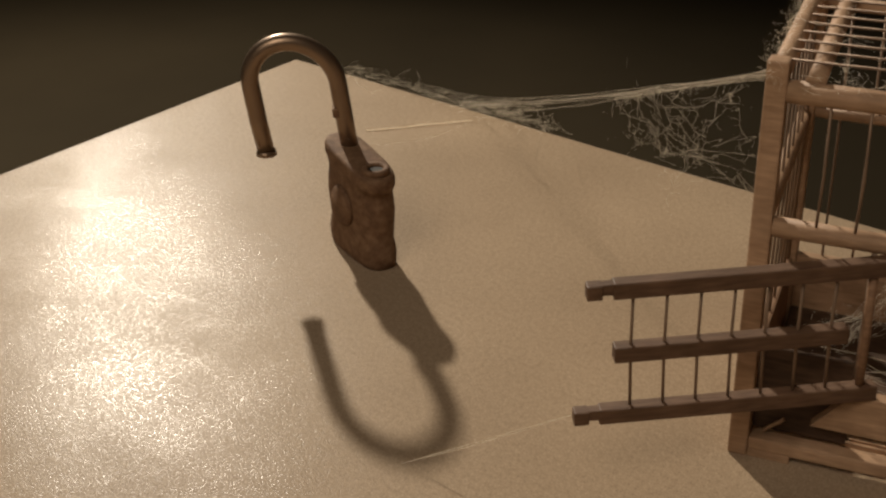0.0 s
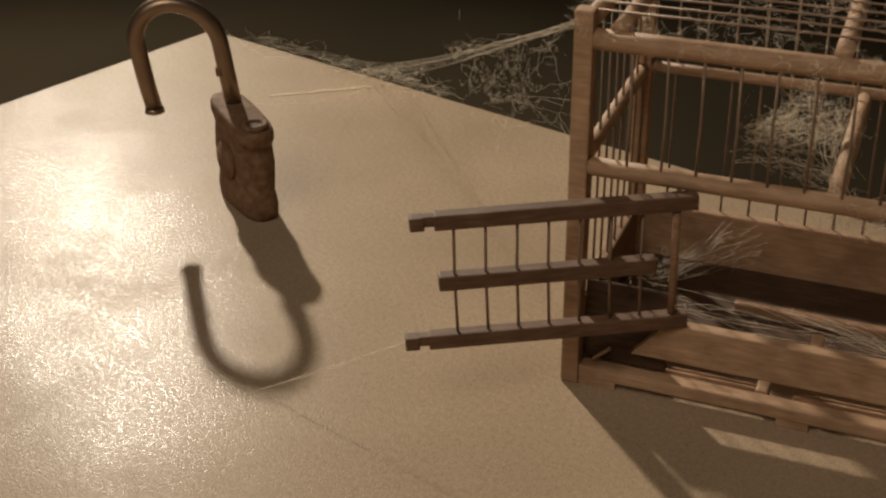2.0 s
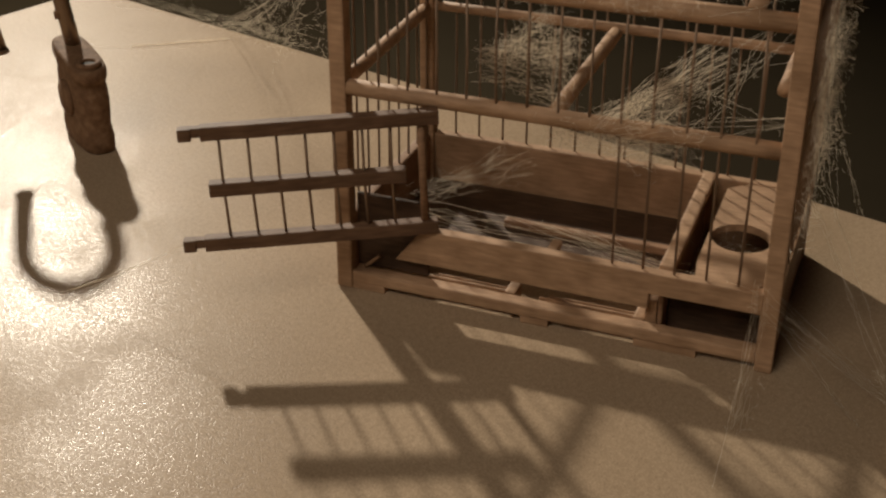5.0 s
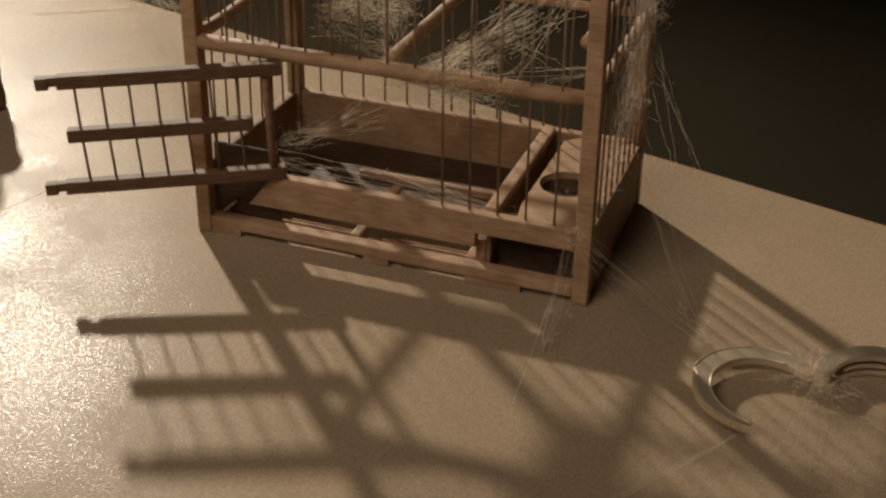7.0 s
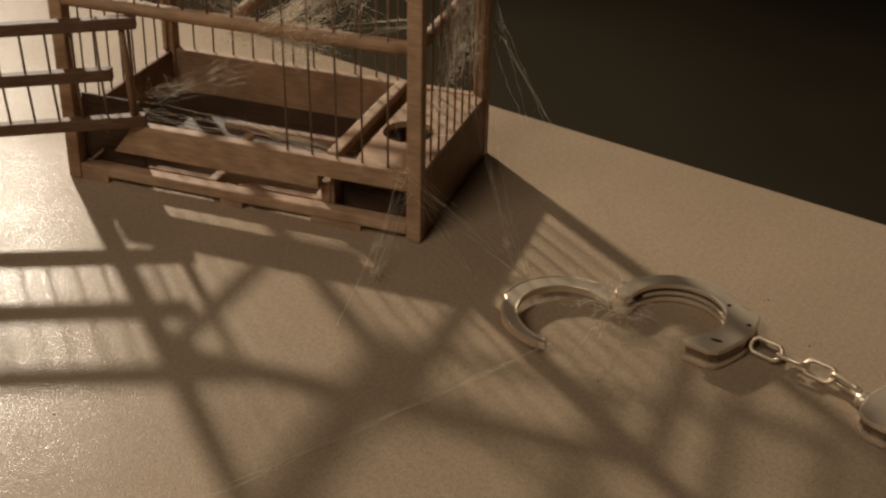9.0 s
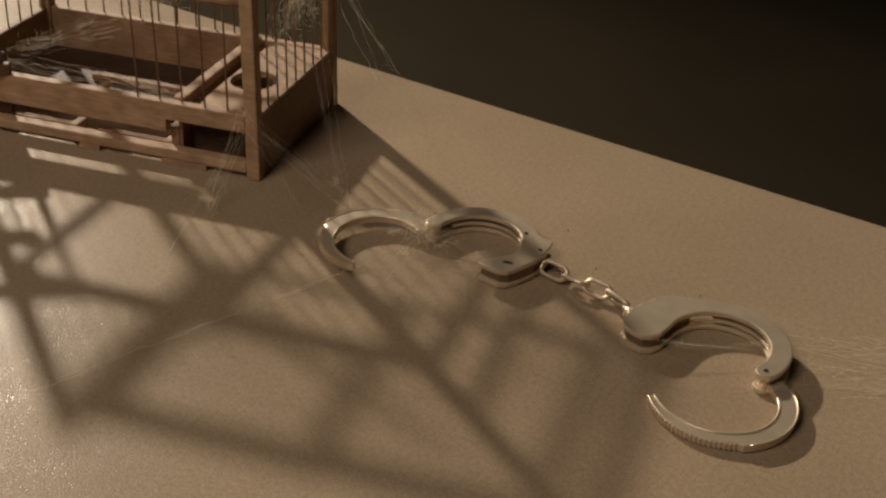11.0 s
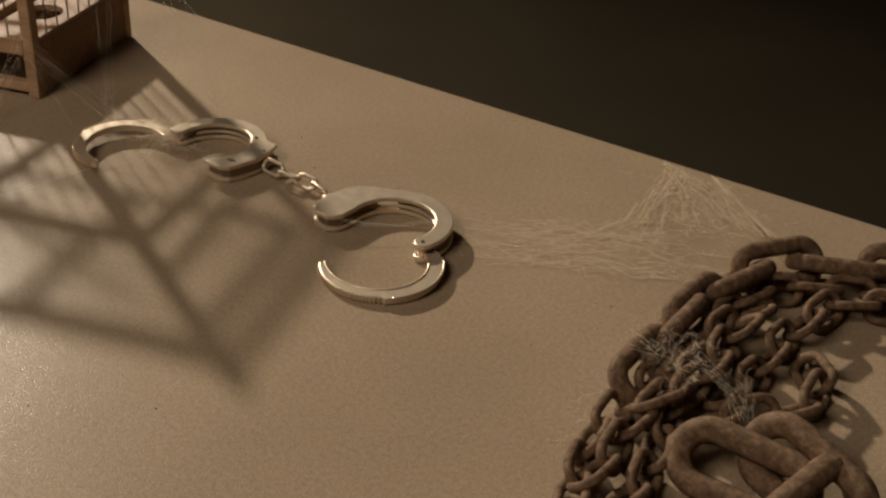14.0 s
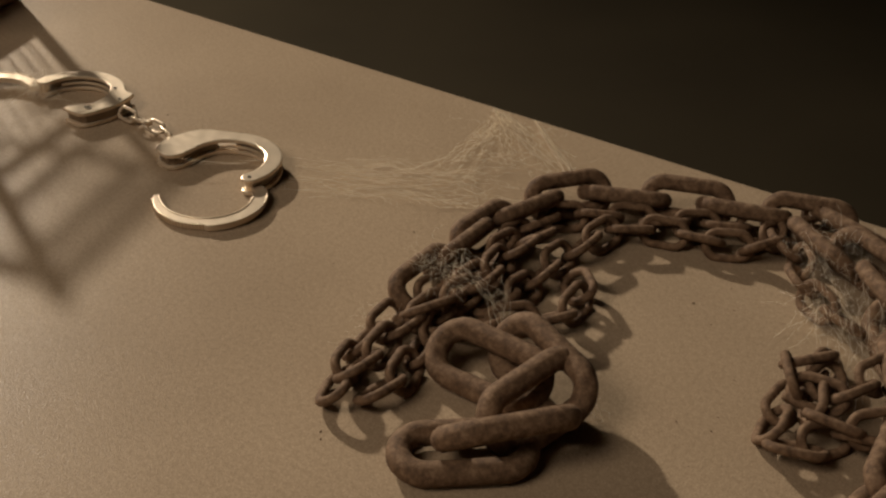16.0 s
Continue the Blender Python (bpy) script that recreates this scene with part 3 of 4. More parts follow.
def run(points, step, z, rolls, rng, wob=0.002):
    """Links one after another along a smooth path, alternately rolled."""
    p = np.array(points, float)
    q = []
    for i in range(len(p) - 1):
        a, b, c, d = p[max(i - 1, 0)], p[i], p[i + 1], p[min(i + 2, len(p) - 1)]
        for s in np.linspace(0, 1, 20, endpoint=False):
            q.append(0.5 * (2 * b + (c - a) * s + (2 * a - 5 * b + 4 * c - d) * s * s + (3 * b - a - 3 * c + d) * s ** 3))
    q = np.array(q + [p[-1]])
    dist = np.r_[0, np.cumsum(np.linalg.norm(np.diff(q[:, :2], axis=0), axis=1))]
    links, s, i = [], step / 2, 0
    while s + step / 2 <= dist[-1]:
        x, y = (np.interp(s, dist, q[:, k]) for k in (0, 1))
        x0, y0 = (np.interp(s - step / 2, dist, q[:, k]) for k in (0, 1))
        x1, y1 = (np.interp(s + step / 2, dist, q[:, k]) for k in (0, 1))
        yaw = math.degrees(math.atan2(y1 - y0, x1 - x0))
        lift = np.interp(s, dist, q[:, 2]) if q.shape[1] > 2 else 0
        links.append((x + rng.uniform(-wob, wob), y + rng.uniform(-wob, wob), z + lift, yaw + rng.uniform(-9, 9), rng.uniform(-6, 6), rolls[i % len(rolls)] + rng.uniform(-10, 10)))
        s, i = s + step, i + 1
    return links


def chains():
    rng = random.Random(7)
    chain("heavy rusted iron chain, dusty, curved round on the table", BIG, [
        (0.867, 0.151, 0.0140, 58, 0, 42), (0.884, 0.190, 0.0135, 58, 0, -50), (0.901, 0.207, 0.0145, 54, 0, 44), (0.924, 0.238, 0.0140, 40, 0, -40), (0.954, 0.259, 0.0145, 22, 0, 54),
        (0.991, 0.263, 0.0135, -8, 0, -30), (1.032, 0.259, 0.0145, -11, 0, 56), (1.068, 0.251, 0.0135, -15, 0, -30), (1.108, 0.242, 0.0145, -14, 0, 54), (1.134, 0.232, 0.0140, -52, 0, -36)])
    chain("heavy rusted iron chain, dusty, running on towards the table's edge", BIG, [
        (1.110, 0.206, 0.0160, -66, 0, -42), (1.134, 0.192, 0.0150, -60, 0, 52), (1.138, 0.154, 0.0170, -76, 0, -38), (1.130, 0.118, 0.0150, -92, 0, 50), (1.126, 0.078, 0.0170, -98, 0, -36),
        (1.120, 0.040, 0.0150, -104, 0, 50), (1.104, 0.004, 0.0170, -118, 0, -36), (1.080, -0.026, 0.0150, -134, 0, 48)])
    chain("end of a heavy rusted iron chain of thick links", THICK,
          [(0.893, 0.008, 0.0080, 9, 0, 4), (0.914, 0.012, 0.0210, 19, 0, -44), (0.930, 0.036, 0.0190, 44, 6, 48), (0.904, 0.067, 0.0165, -34, 0, 36), (0.932, 0.062, 0.0200, -54, -6, 50)])
    for pts, z in (([(0.823, 0.044), (0.830, 0.076), (0.837, 0.097), (0.848, 0.115), (0.863, 0.136), (0.884, 0.166), (0.893, 0.185)], 0.0078),
                   ([(0.842, 0.044), (0.855, 0.060), (0.863, 0.078), (0.871, 0.102), (0.880, 0.132), (0.902, 0.155), (0.914, 0.172)], 0.0074),
                   ([(0.902, 0.130), (0.917, 0.144), (0.932, 0.163), (0.944, 0.186), (0.961, 0.204), (0.980, 0.224), (1.005, 0.229), (1.026, 0.224), (1.054, 0.213), (1.073, 0.214), (1.098, 0.241), (1.129, 0.262), (1.15, 0.255)], 0.0080),
                   ([(0.905, 0.185), (0.925, 0.221), (0.944, 0.237), (0.973, 0.241), (0.999, 0.240), (1.024, 0.236), (1.049, 0.239), (1.080, 0.232), (1.094, 0.205), (1.094, 0.165), (1.104, 0.140), (1.116, 0.115)], 0.0085),
                   ([(0.890, 0.108), (0.905, 0.118), (0.930, 0.122), (0.952, 0.136), (0.958, 0.158), (0.950, 0.172)], 0.0076),
                   ([(0.862, 0.112), (0.884, 0.128), (0.897, 0.142), (0.908, 0.165), (0.925, 0.192), (0.938, 0.205)], 0.0165),
                   ([(0.828, 0.058), (0.842, 0.078), (0.852, 0.098), (0.868, 0.118), (0.890, 0.150), (0.905, 0.180), (0.922, 0.200), (0.945, 0.215)], 0.0120),
                   ([(1.118, 0.078), (1.098, 0.062), (1.085, 0.052), (1.064, 0.060), (1.070, 0.080), (1.092, 0.088)], 0.0185),
                   ([(1.096, 0.098), (1.074, 0.072), (1.058, 0.052), (1.049, 0.034), (1.060, 0.022), (1.080, 0.034), (1.101, 0.033), (1.13, 0.028)], 0.0074),
                   ([(1.090, 0.080), (1.078, 0.060), (1.072, 0.044), (1.092, 0.030), (1.115, 0.040), (1.125, 0.060), (1.122, 0.100)], 0.0145)):
        chain("thin rusted iron chain of dusty links", SMALL, run(pts, 0.0212, z + 0.0012, (-36, 54), rng, 0.0016))


chains()


# ---- cobwebs ----
def cage_at(u, v, z):
    return CAGE @ (RACK @ Vector((u, v, z)))


def fluff(rng, spots, count, spread, length, r=0.00006, low=0.0006, flat=1.0):
    """Short crooked threads round the given spots: a dusty tangle."""
    out = []
    for _ in range(int(count * 1.5)):
        c = Vector(rng.choice(spots))
        p = c + Vector([rng.gauss(0, s) for s in spread])
        d = Vector((rng.gauss(0, 1), rng.gauss(0, 1), flat * rng.gauss(0, 1))).normalized()
        pts = []
        step = length * rng.uniform(0.25, 1.0) / 6
        for _ in range(7):
            q = p.copy()
            q.z = max(q.z, low)
            pts.append(q)
            d = (d + Vector((rng.gauss(0, 0.4), rng.gauss(0, 0.4), flat * rng.gauss(0, 0.4)))).normalized()
            p = p + d * step
        out.append(tube_data(pts, r * rng.uniform(0.6, 1.6), 3))
    return out


def along(a, b, n):
    return [Vector(a).lerp(Vector(b), i / (n - 1)) for i in range(n)]


def filament(rng, a, b, sag=0.0, jit=0.001, n=10, r=0.00006, hairs=10, hair=0.004):
    """A dusty thread with fine short hairs standing off it."""
    a, b = Vector(a), Vector(b)
    pts = []
    for i in range(n):
        t = i / (n - 1)
        w = math.sin(math.pi * t)
        p = a.lerp(b, t) - Vector((0, 0, sag * w)) + Vector((rng.gauss(0, jit), rng.gauss(0, jit), rng.gauss(0, jit))) * min(1.0, 2 * w)
        p.z = max(p.z, 0.0006)
        pts.append(p)
    out = [tube_data(pts, [r * (0.6 + 0.9 * rng.random()) for _ in pts], 3)]
    for _ in range(hairs):
        i = rng.randrange(n - 1)
        p = pts[i].lerp(pts[i + 1], rng.random())
        d = Vector((rng.gauss(0, 1), rng.gauss(0, 1), rng.gauss(0, 1))).normalized() * hair * rng.uniform(0.2, 1.0)
        q = p + d
        m = p.lerp(q, 0.5) + Vector((rng.gauss(0, 1), rng.gauss(0, 1), rng.gauss(0, 1))) * hair * 0.12
        for v in (q, m):
            v.z = max(v.z, 0.0006)
        out.append(tube_data([p, m, q], r * rng.uniform(0.4, 0.9), 3))
    return out


def cobweb(label, pieces, mat=None):
    ob = mesh_part("cobweb", mesh_of("cobweb", pieces), mat or WEB)
    return tagged(ob, label, "cobweb", "cobwebs", "stuff")


def cobwebs():
    rng = random.Random(21)
    U = rng.uniform
    C = cage_at

    def near(p, s):
        return Vector(p) + Vector((U(-s, s), U(-s, s), U(-s, s)))

    corner = C(-0.005, 0.002, 0.192)
    edge = lambda k: Vector((-0.105 + 0.165 * k, 1.030 - 0.099 * k, 0.001))  # noqa: E731
    # from the cage's corner to the rim of the table
    knot = Vector((0.032, 0.935, 0.010))
    out = []
    for _ in range(12):
        k = knot + Vector((U(-0.02, 0.02), U(-0.014, 0.012), U(-0.006, 0.006)))
        out += filament(rng, near(corner, 0.002), k, U(0.001, 0.006), 0.0004, 14, 0.00006, 4, 0.003)
        out += filament(rng, k, edge(U(0.05, 0.85)), U(-0.003, 0.002), 0.0012, 9, 0.00006, 8)
    for _ in range(26):
        t = U(0.62, 0.97)
        a = corner.lerp(knot, t) - Vector((0, 0, 0.004 * math.sin(math.pi * t)))
        out += filament(rng, a, edge(U(0.55, 1.3)), U(-0.002, 0.004), 0.0014, 9, 0.00006, 8)
    out += fluff(rng, along(edge(0.05), edge(1.1), 9), 150, (0.007, 0.007, 0.0008), 0.02, 0.00005, flat=0.15)
    cobweb("pale cobweb stretched from the cage to the table's rim", out)
    # ragged rags below it, beside the cage
    out = []
    joints = [near(corner + Vector((-0.014 - 0.060 * k, 0.010 + 0.030 * k, -0.020 - 0.040 * j)), 0.006) for k, j in ((0, 0.1), (0.25, 0.5), (0.6, 0.1), (0.5, 0.8), (0.9, 0.3), (0.3, 1.1), (0.1, 0.7), (0.75, 0.6))]
    for j in joints:
        for _ in range(2):
            t = U(0.03, 0.40)
            out += filament(rng, corner.lerp(knot, t) - Vector((0, 0, 0.004 * math.sin(math.pi * t))), j, U(-0.003, 0.004), 0.0020, 12, 0.00004, 9, 0.004)
        out += filament(rng, j, rng.choice(joints), U(-0.002, 0.004), 0.0020, 10, 0.00004, 10, 0.004)
        out += filament(rng, j, near(C(-0.005, 0.004, U(0.13, 0.17)), 0.003), U(0, 0.004), 0.002, 10, 0.00004, 11, 0.004)
    out += fluff(rng, joints, 60, (0.005, 0.005, 0.005), 0.006, 0.00003)
    cobweb("dusty tangled cobweb hanging beside the cage", out)
    # threads lying on the table beside the lock
    out = []
    for _ in range(2):
        out += filament(rng, (-0.055 + U(-0.003, 0.003), 0.898, 0.001), (0.023 + U(-0.004, 0.004), 0.927, 0.001), 0, 0.0006, 9, 0.00022, 4)
    tip = C(-0.066, -0.055, 0.043)
    out += filament(rng, (0.041, 0.498, 0.001), tip, 0, 0.0002, 10, 0.00009, 3) + filament(rng, (0.039, 0.497, 0.001), tip, 0.001, 0.0003, 10, 0.00008, 6)
    out += filament(rng, (-0.028, 0.712, 0.120), edge(0.3), 0.012, 0.0008, 10) + filament(rng, (-0.03, 0.714, 0.075), (0.023, 0.927, 0.001), 0.01, 0.0008, 10)
    cobweb("single silk threads lying across the table", out)
    # front of the cage, about the perch and the rails: fans of fine threads from a few knots
    def fan(knots, count, toward, spread, r=0.000065, hairs=6, hair=0.006):
        got = []
        for _ in range(count):
            a, b = rng.choice(knots), rng.choice(toward)
            got += filament(rng, C(*(k + rng.gauss(0, 0.0035) for k in a)), C(*(k + rng.gauss(0, q) for k, q in zip(b, spread))), U(-0.003, 0.004), 0.0012, 10, r, hairs, hair)
        return got

    tip, low_tip, knee = (0.079, 0.018, 0.144), (0.076, 0.014, 0.134), (0.119, 0.016, 0.128)
    out = fan([tip], 34, [(0.103, 0.048, 0.157), (0.116, 0.056, 0.142), (0.118, 0.030, 0.146)], (0.004, 0.008, 0.004))
    out += fan([tip, low_tip], 22, [knee, (0.113, 0.050, 0.136)], (0.003, 0.006, 0.003))
    out += fan([(0.101, 0.046, 0.157), (0.111, 0.040, 0.150)], 26, [knee, (0.118, 0.060, 0.140), (0.092, 0.022, 0.147)], (0.004, 0.008, 0.004))
    out += fan([knee, (0.121, 0.006, 0.118)], 16, [(0.124, 0.004, 0.108), (0.132, 0.004, 0.114)], (0.004, 0.003, 0.003))
    # the long streaks over the front rail
    out += fan([(0.136, 0.005, 0.117), (0.146, 0.005, 0.121)], 46, [(0.206, 0.006, 0.160), (0.196, 0.006, 0.166), (0.178, 0.005, 0.146)], (0.005, 0.005, 0.004))
    out += fan([(0.138, 0.004, 0.116), (0.150, 0.004, 0.114), (0.160, 0.003, 0.124)], 60, [(0.172, 0.003, 0.116), (0.190, 0.003, 0.119), (0.182, 0.004, 0.134), (0.170, 0.001, 0.109)], (0.006, 0.004, 0.004))
    out += fan([(0.234, 0.004, 0.136)], 7, [(0.150, 0.004, 0.118), (0.190, 0.004, 0.150)], (0.010, 0.004, 0.006))
    out += fan([(0.234, 0.004, 0.176), (0.228, 0.004, 0.190)], 9, [(0.178, 0.004, 0.138), (0.192, 0.004, 0.120)], (0.008, 0.004, 0.006))
    # tufts where threads cross, and dust caught on them
    out += fluff(rng, [C(0.084, 0.02, 0.145), C(0.097, 0.04, 0.154), C(0.108, 0.05, 0.148), C(0.116, 0.04, 0.138), C(0.119, 0.012, 0.122)], 190, (0.006, 0.006, 0.004), 0.012, 0.00004)
    out += fluff(rng, [C(0.140, 0.004, 0.117), C(0.152, 0.004, 0.117), C(0.165, 0.004, 0.126), C(0.178, 0.004, 0.138), C(0.184, 0.003, 0.119), C(0.170, 0.002, 0.112)], 260, (0.006, 0.004, 0.004), 0.012, 0.00004)
    out += fluff(rng, [C(0.088 + 0.006 * i, 0.03, 0.150 - 0.003 * (i % 4)) for i in range(6)] + [C(0.138 + 0.008 * i, 0.004, 0.116 + 0.005 * i - 0.005 * (i % 3)) for i in range(8)], 240, (0.006, 0.005, 0.004), 0.0022, 0.00010)
    cobweb("thick grey cobweb caught on the cage's perch and front wires", out)
    # roof of the cage
    out = []
    for _ in range(70):
        u, v = U(0.02, 0.235), U(0.0, 0.12)
        out += filament(rng, C(u, v, 0.195), C(u + U(-0.05, 0.05), v + U(-0.04, 0.04), 0.195 + U(-0.003, 0.004)), 0.001, 0.0012, 9, 0.000045, 14, 0.004)
    out += fluff(rng, [C(0.04, 0.006, 0.192), C(0.075, 0.004, 0.190), C(0.1, 0.05, 0.195), C(0.13, 0.003, 0.189), C(0.15, 0.0, 0.189), C(0.185, 0.002, 0.190), C(0.21, 0.03, 0.195), C(0.09, 0.08, 0.196), C(0.125, 0.0, 0.186), C(0.165, 0.0, 0.188)], 380, (0.018, 0.005, 0.002), 0.012, 0.00004)
    out += fluff(rng, along(C(-0.004, 0.0, 0.194), C(-0.004, 0.12, 0.198), 10), 200, (0.002, 0.004, 0.002), 0.007, 0.00004)
    cobweb("dusty cobweb matted over the cage's roof wires", out)
    # inside the tray
    out = []
    for _ in range(26):
        out += filament(rng, C(0.030 + U(-0.004, 0.010), 0.055 + U(-0.012, 0.012), 0.041 + U(-0.004, 0.006)), C(0.062 + U(-0.014, 0.02), 0.10 + U(-0.01, 0.02), 0.046 + U(-0.010, 0.010)), U(-0.002, 0.003), 0.0010, 9, 0.00005, 5, 0.003)
    for _ in range(10):
        b = C(0.176 + U(-0.05, 0.02), 0.03 + U(-0.012, 0.012), 0.0405 + U(-0.004, 0.004))
        out += filament(rng, C(0.0 + U(-0.006, 0.03), 0.03 + U(-0.012, 0.02), 0.036 + U(-0.008, 0.006)), b, U(-0.002, 0.006), 0.0012, 12, 0.00008, 12, 0.003)
    for _ in range(13):
        out += filament(rng, C(0.110 + U(-0.03, 0.03), 0.05, 0.036), C(0.233, -0.002, 0.037 + U(-0.004, 0.012)), U(0, 0.004), 0.0008, 12, 0.00009, 12, 0.003)
    out += fluff(rng, [C(0.03, 0.055, 0.042), C(0.05, 0.08, 0.045), C(0.02, 0.03, 0.036), C(0.205, 0.055, 0.040), C(0.215, 0.05, 0.038)], 120, (0.009, 0.009, 0.003), 0.010, 0.00004)
    cobweb("silky cobweb spread through the cage's tray", out)
    # the short side and down to the table
    out = []
    for _ in range(60):
        out += filament(rng, C(0.246, U(0.04, 0.125), U(0.12, 0.195)), C(0.247 + U(0, 0.006), U(0.0, 0.11), U(0.07, 0.15)), U(-0.002, 0.004), 0.0015, 10, 0.00005, 9, 0.005)
    for _ in range(5):
        out += filament(rng, C(0.246, 0.125, 0.11 + U(-0.02, 0.02)), (0.516 + U(-0.020, 0.012), 0.650 + U(-0.016, 0.0), 0.001), U(-0.003, 0.004), 0.0006, 13, 0.00004, 16, 0.004)
    out += fluff(rng, [C(0.247, 0.10, 0.17), C(0.247, 0.11, 0.185), C(0.247, 0.09, 0.15), C(0.249, 0.06, 0.13), C(0.249, 0.05, 0.11), C(0.249, 0.075, 0.10), C(0.247, 0.125, 0.185), C(0.248, 0.125, 0.16), C(0.248, 0.12, 0.14), C(0.248, 0.02, 0.085)], 700, (0.004, 0.008, 0.011), 0.010, 0.00006)
    cobweb("ragged cobweb hanging on the cage's short side", out)
    out = []
    foot = C(0.2340, -0.002, 0.037)
    for x, y, n in ((0.413, 0.413, 8), (0.471, 0.423, 3), (0.486, 0.461, 6), (0.501, 0.434, 7), (0.398, 0.372, 2)):
        for _ in range(n):
            out += filament(rng, foot + Vector((U(-0.003, 0.010), U(0, 0.008), U(-0.006, 0.016))), (x + U(-0.004, 0.004), y + U(-0.004, 0.004), 0.001), U(-0.002, 0.003), 0.0004, 13, 0.00005, 12, 0.003)
    for _ in range(4):
        out += filament(rng, C(0.247, 0.10 + U(-0.02, 0.02), 0.055 + U(-0.01, 0.02)), (0.499 + U(-0.008, 0.008), 0.445 + U(-0.01, 0.01), 0.002), U(0, 0.006), 0.0006, 13, 0.00005, 14, 0.004)
    out += fluff(rng, [(0.415, 0.416, 0.008), (0.421, 0.430, 0.018), (0.49, 0.455, 0.008), (0.5, 0.437, 0.005)], 70, (0.003, 0.004, 0.004), 0.008, 0.00005)
    cobweb("thin cobweb threads running from the cage down to the table", out)
    # about the cuffs
    out = []
    for _ in range(16):
        out += filament(rng, (0.549 + U(-0.012, 0.012), 0.402 + U(-0.008, 0.008), 0.010), (U(0.52, 0.61), U(0.335, 0.40), U(0.004, 0.012)), 0.001, 0.0010, 9, 0.00006, 10)
    out += fluff(rng, [(0.548, 0.403, 0.012), (0.553, 0.395, 0.010), (0.556, 0.388, 0.008)], 170, (0.006, 0.005, 0.002), 0.010, 0.00005)
    for _ in range(4):
        out += filament(rng, (0.518, 0.357, 0.006), (0.371 + U(-0.005, 0.005), 0.230 + U(-0.005, 0.005), 0.001), 0, 0.0010, 13, 0.00004, 14, 0.004)
    for _ in range(4):
        out += filament(rng, (0.685, 0.292, 0.011), (0.748 + U(-0.004, 0.004), 0.292 + U(-0.006, 0.006), 0.011), 0.003, 0.0006, 9, 0.00006, 8)
    cobweb("wisps of cobweb clinging to the handcuffs", out)
    # flat sheet between cuffs, rim and chain
    out = []
    for _ in range(34):
        out += filament(rng, (0.775 + U(-0.02, 0.03), 0.29 + U(-0.03, 0.03), 0.001), (0.93 + U(-0.04, 0.02), 0.30 + U(-0.05, 0.04), 0.003), 0, 0.0028, 12, 0.00007, 14, 0.006)
    for _ in range(46):
        k = U(0, 1)
        out += filament(rng, (0.908 + U(-0.006, 0.010), 0.408 - U(0, 0.02), 0.001), (0.862 + 0.100 * k, 0.322 - 0.022 * k + U(-0.02, 0.02), 0.002 + 0.010 * k * k), 0, 0.0012, 11, 0.00007, 9, 0.004)
    for _ in range(20):
        k, h = U(0, 0.5), U(0.25, 0.9)
        a, b = (Vector((0.908, 0.405, 0.001)).lerp(Vector((0.862 + 0.100 * w, 0.322 - 0.022 * w, 0.003)), h + U(-0.1, 0.1)) for w in (k, k + U(0.2, 0.5)))
        out += filament(rng, a, b, 0, 0.0012, 8, 0.00007, 8, 0.004)
    for _ in range(15):
        out += filament(rng, (0.934, 0.397, 0.001), (0.958 + U(-0.006, 0.004), 0.300, 0.010), 0, 0.0006, 10, 0.00010, 10, 0.003)
        out += filament(rng, (0.903, 0.412, 0.001), (0.922 + U(-0.01, 0.012), 0.385 + U(-0.02, 0.0), 0.002), 0, 0.0010, 9, 0.00010, 16, 0.004)
    out += fluff(rng, [(0.910, 0.384, 0.002), (0.922, 0.372, 0.002), (0.93, 0.35, 0.003), (0.935, 0.32, 0.004), (0.88, 0.29, 0.002), (0.83, 0.28, 0.002)], 130, (0.014, 0.009, 0.0005), 0.016, 0.00005, flat=0.06)
    cobweb("faint sheet of cobweb spread over the table by the chains", out, WEB_THIN)
    # on the chains
    out = []
    for _ in range(20):
        out += filament(rng, (U(0.855, 0.895), U(0.115, 0.16), U(0.026, 0.036)), (U(0.872, 0.915), U(0.100, 0.15), U(0.022, 0.040)), U(-0.005, 0.003), 0.0014, 9, 0.00006, 5, 0.006)
    for _ in range(12):
        a = U(0, 6.28)
        out += filament(rng, (0.905 + 0.012 * math.cos(a), 0.128 + 0.010 * math.sin(a), 0.030), (0.912 + U(-0.006, 0.006), 0.105 + U(-0.006, 0.006), 0.012), -0.004, 0.0010, 9, 0.00007, 6, 0.003)
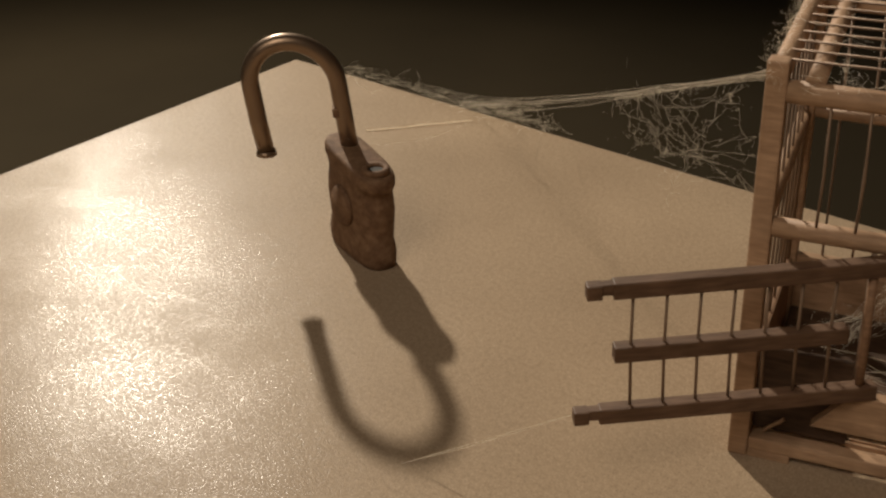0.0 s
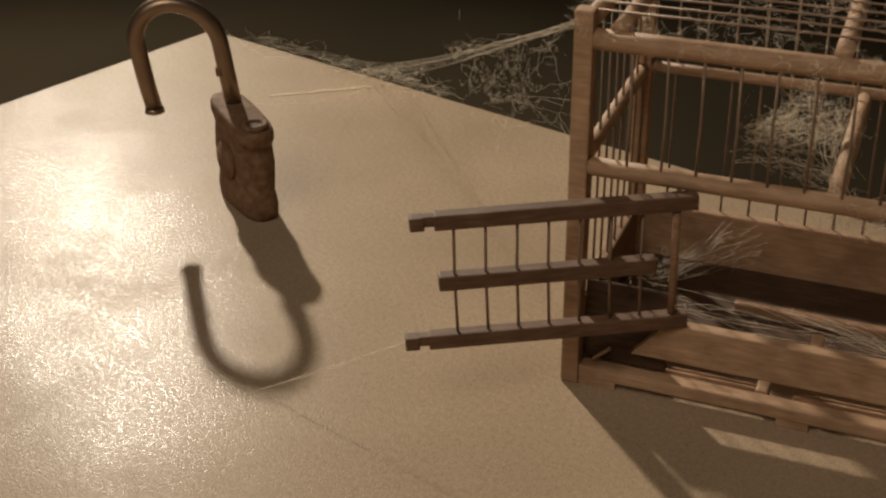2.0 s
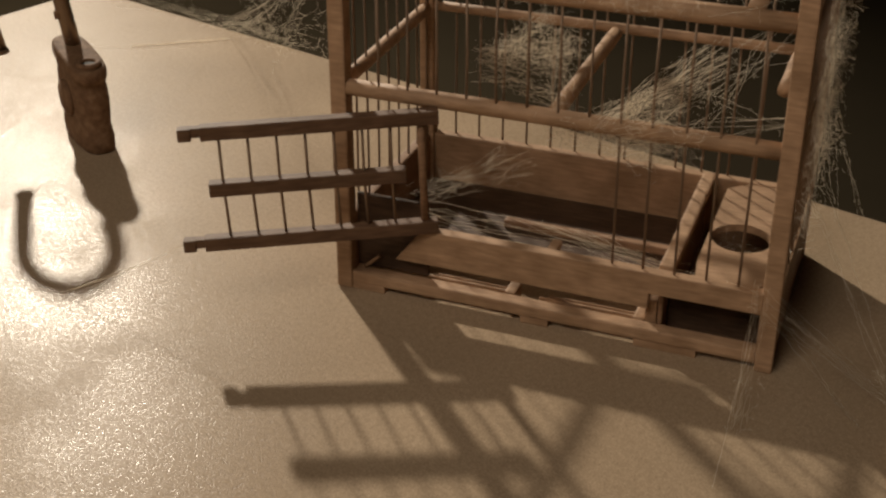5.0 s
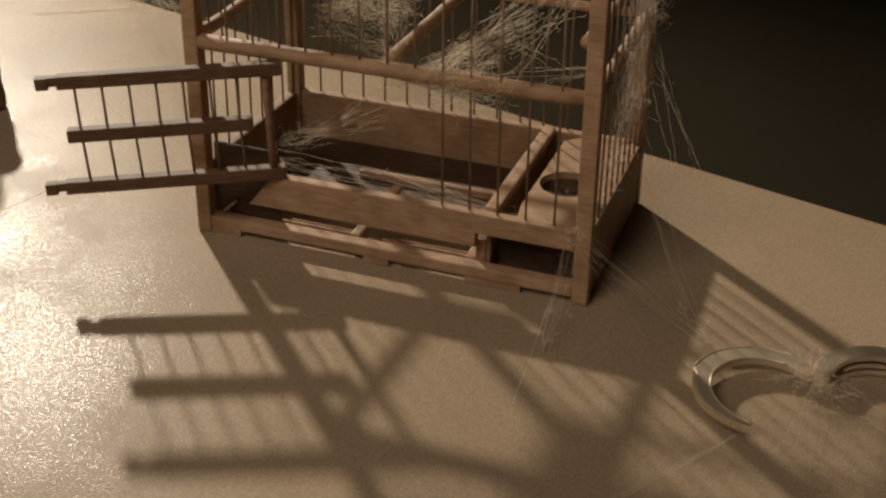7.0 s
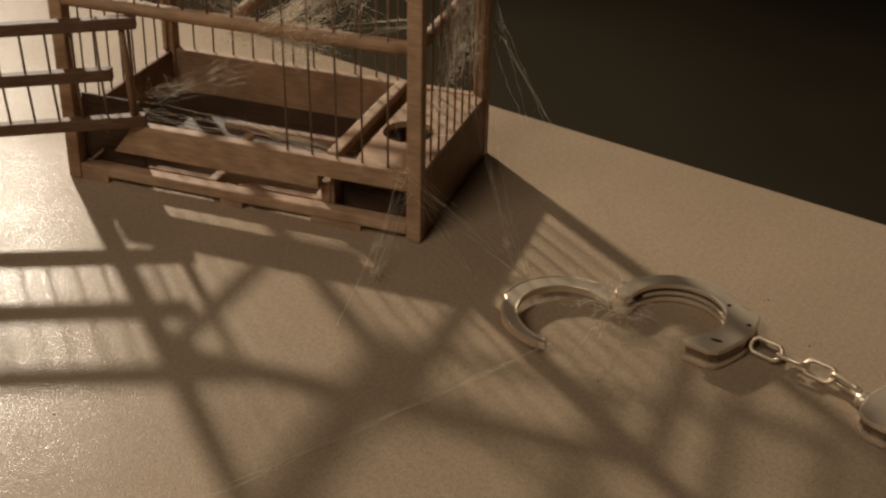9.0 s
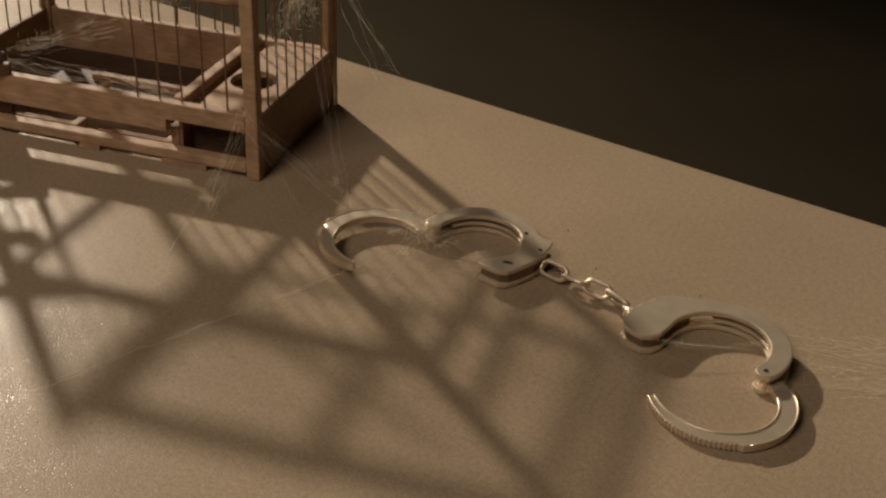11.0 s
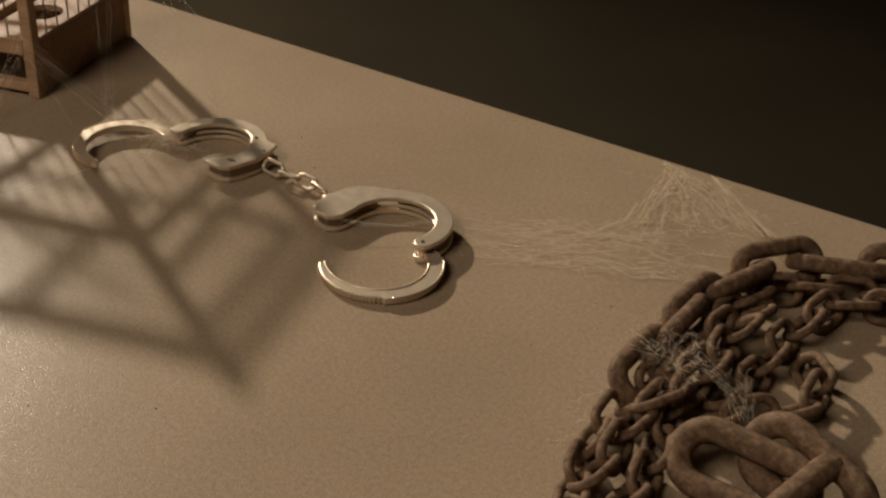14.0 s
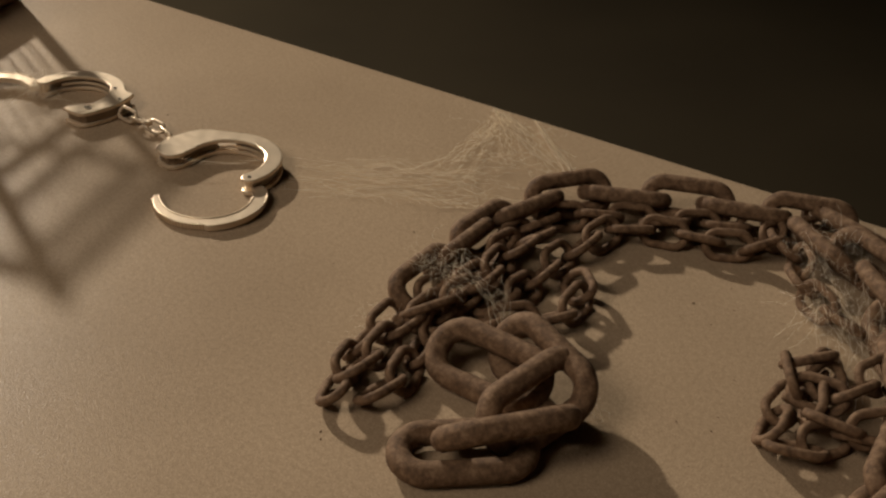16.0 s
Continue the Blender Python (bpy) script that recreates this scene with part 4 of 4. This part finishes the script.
    out += fluff(rng, [(0.845, 0.125, 0.004), (0.838, 0.122, 0.002), (0.872, 0.140, 0.034), (0.886, 0.132, 0.036)], 70, (0.008, 0.008, 0.002), 0.016, 0.00005)
    for _ in range(5):
        out += filament(rng, (0.954 + U(-0.004, 0.004), 0.062, 0.016), (0.964 + U(-0.006, 0.006), 0.048 + U(-0.008, 0.008), 0.001), 0, 0.001, 7, 0.00010, 6)
    cobweb("tangled cobweb caught among rusty chain links", out)
    out = []
    for _ in range(30):
        out += filament(rng, (U(1.092, 1.14), U(0.15, 0.225), U(0.018, 0.028)), (U(1.08, 1.13), U(0.03, 0.14), U(0.008, 0.026)), U(0, 0.004), 0.0012, 10, 0.00007, 8, 0.004)
    for _ in range(14):
        out += filament(rng, (1.10 + U(-0.006, 0.004), 0.13 + U(-0.02, 0.03), 0.012), (1.085 + U(-0.02, 0.012), 0.135 + U(-0.02, 0.05), 0.001), 0, 0.0010, 8, 0.00008, 8)
    out += fluff(rng, [(1.10, 0.19, 0.022), (1.108, 0.16, 0.022), (1.11, 0.125, 0.018), (1.102, 0.10, 0.018), (1.12, 0.21, 0.024)], 160, (0.009, 0.012, 0.003), 0.014, 0.00005)
    cobweb("stringy cobweb stretched across the rusty chains", out)


cobwebs()


# ---- crumbs ----
def crumbs():
    rng = random.Random(5)
    out = []
    for _ in range(110):
        if rng.random() < 0.6:
            x, y = rng.uniform(0.80, 1.10), rng.uniform(0.0, 0.24)
        else:
            x, y = rng.uniform(0.25, 0.80), rng.uniform(0.10, 0.45)
        r = rng.uniform(0.0002, 0.0008) * (0.6 + 0.6 * rng.random())
        top = (x + rng.uniform(-r, r) * 0.3, y + rng.uniform(-r, r) * 0.3, 1.1 * r)
        ring = [(x + r * rng.uniform(0.7, 1.2) * math.cos(a), y + r * rng.uniform(0.7, 1.2) * math.sin(a), 0.00002) for a in (0.2, 1.5, 2.9, 4.1, 5.4)]
        out.append((ring + [top], [(i, (i + 1) % 5, 5) for i in range(5)] + [(4, 3, 2, 1, 0)]))
    tagged(mesh_part("crumbs", mesh_of("crumbs", out), RUST), "tiny dark crumbs of rust scattered on the table", "crumbs", kind="stuff")


crumbs()
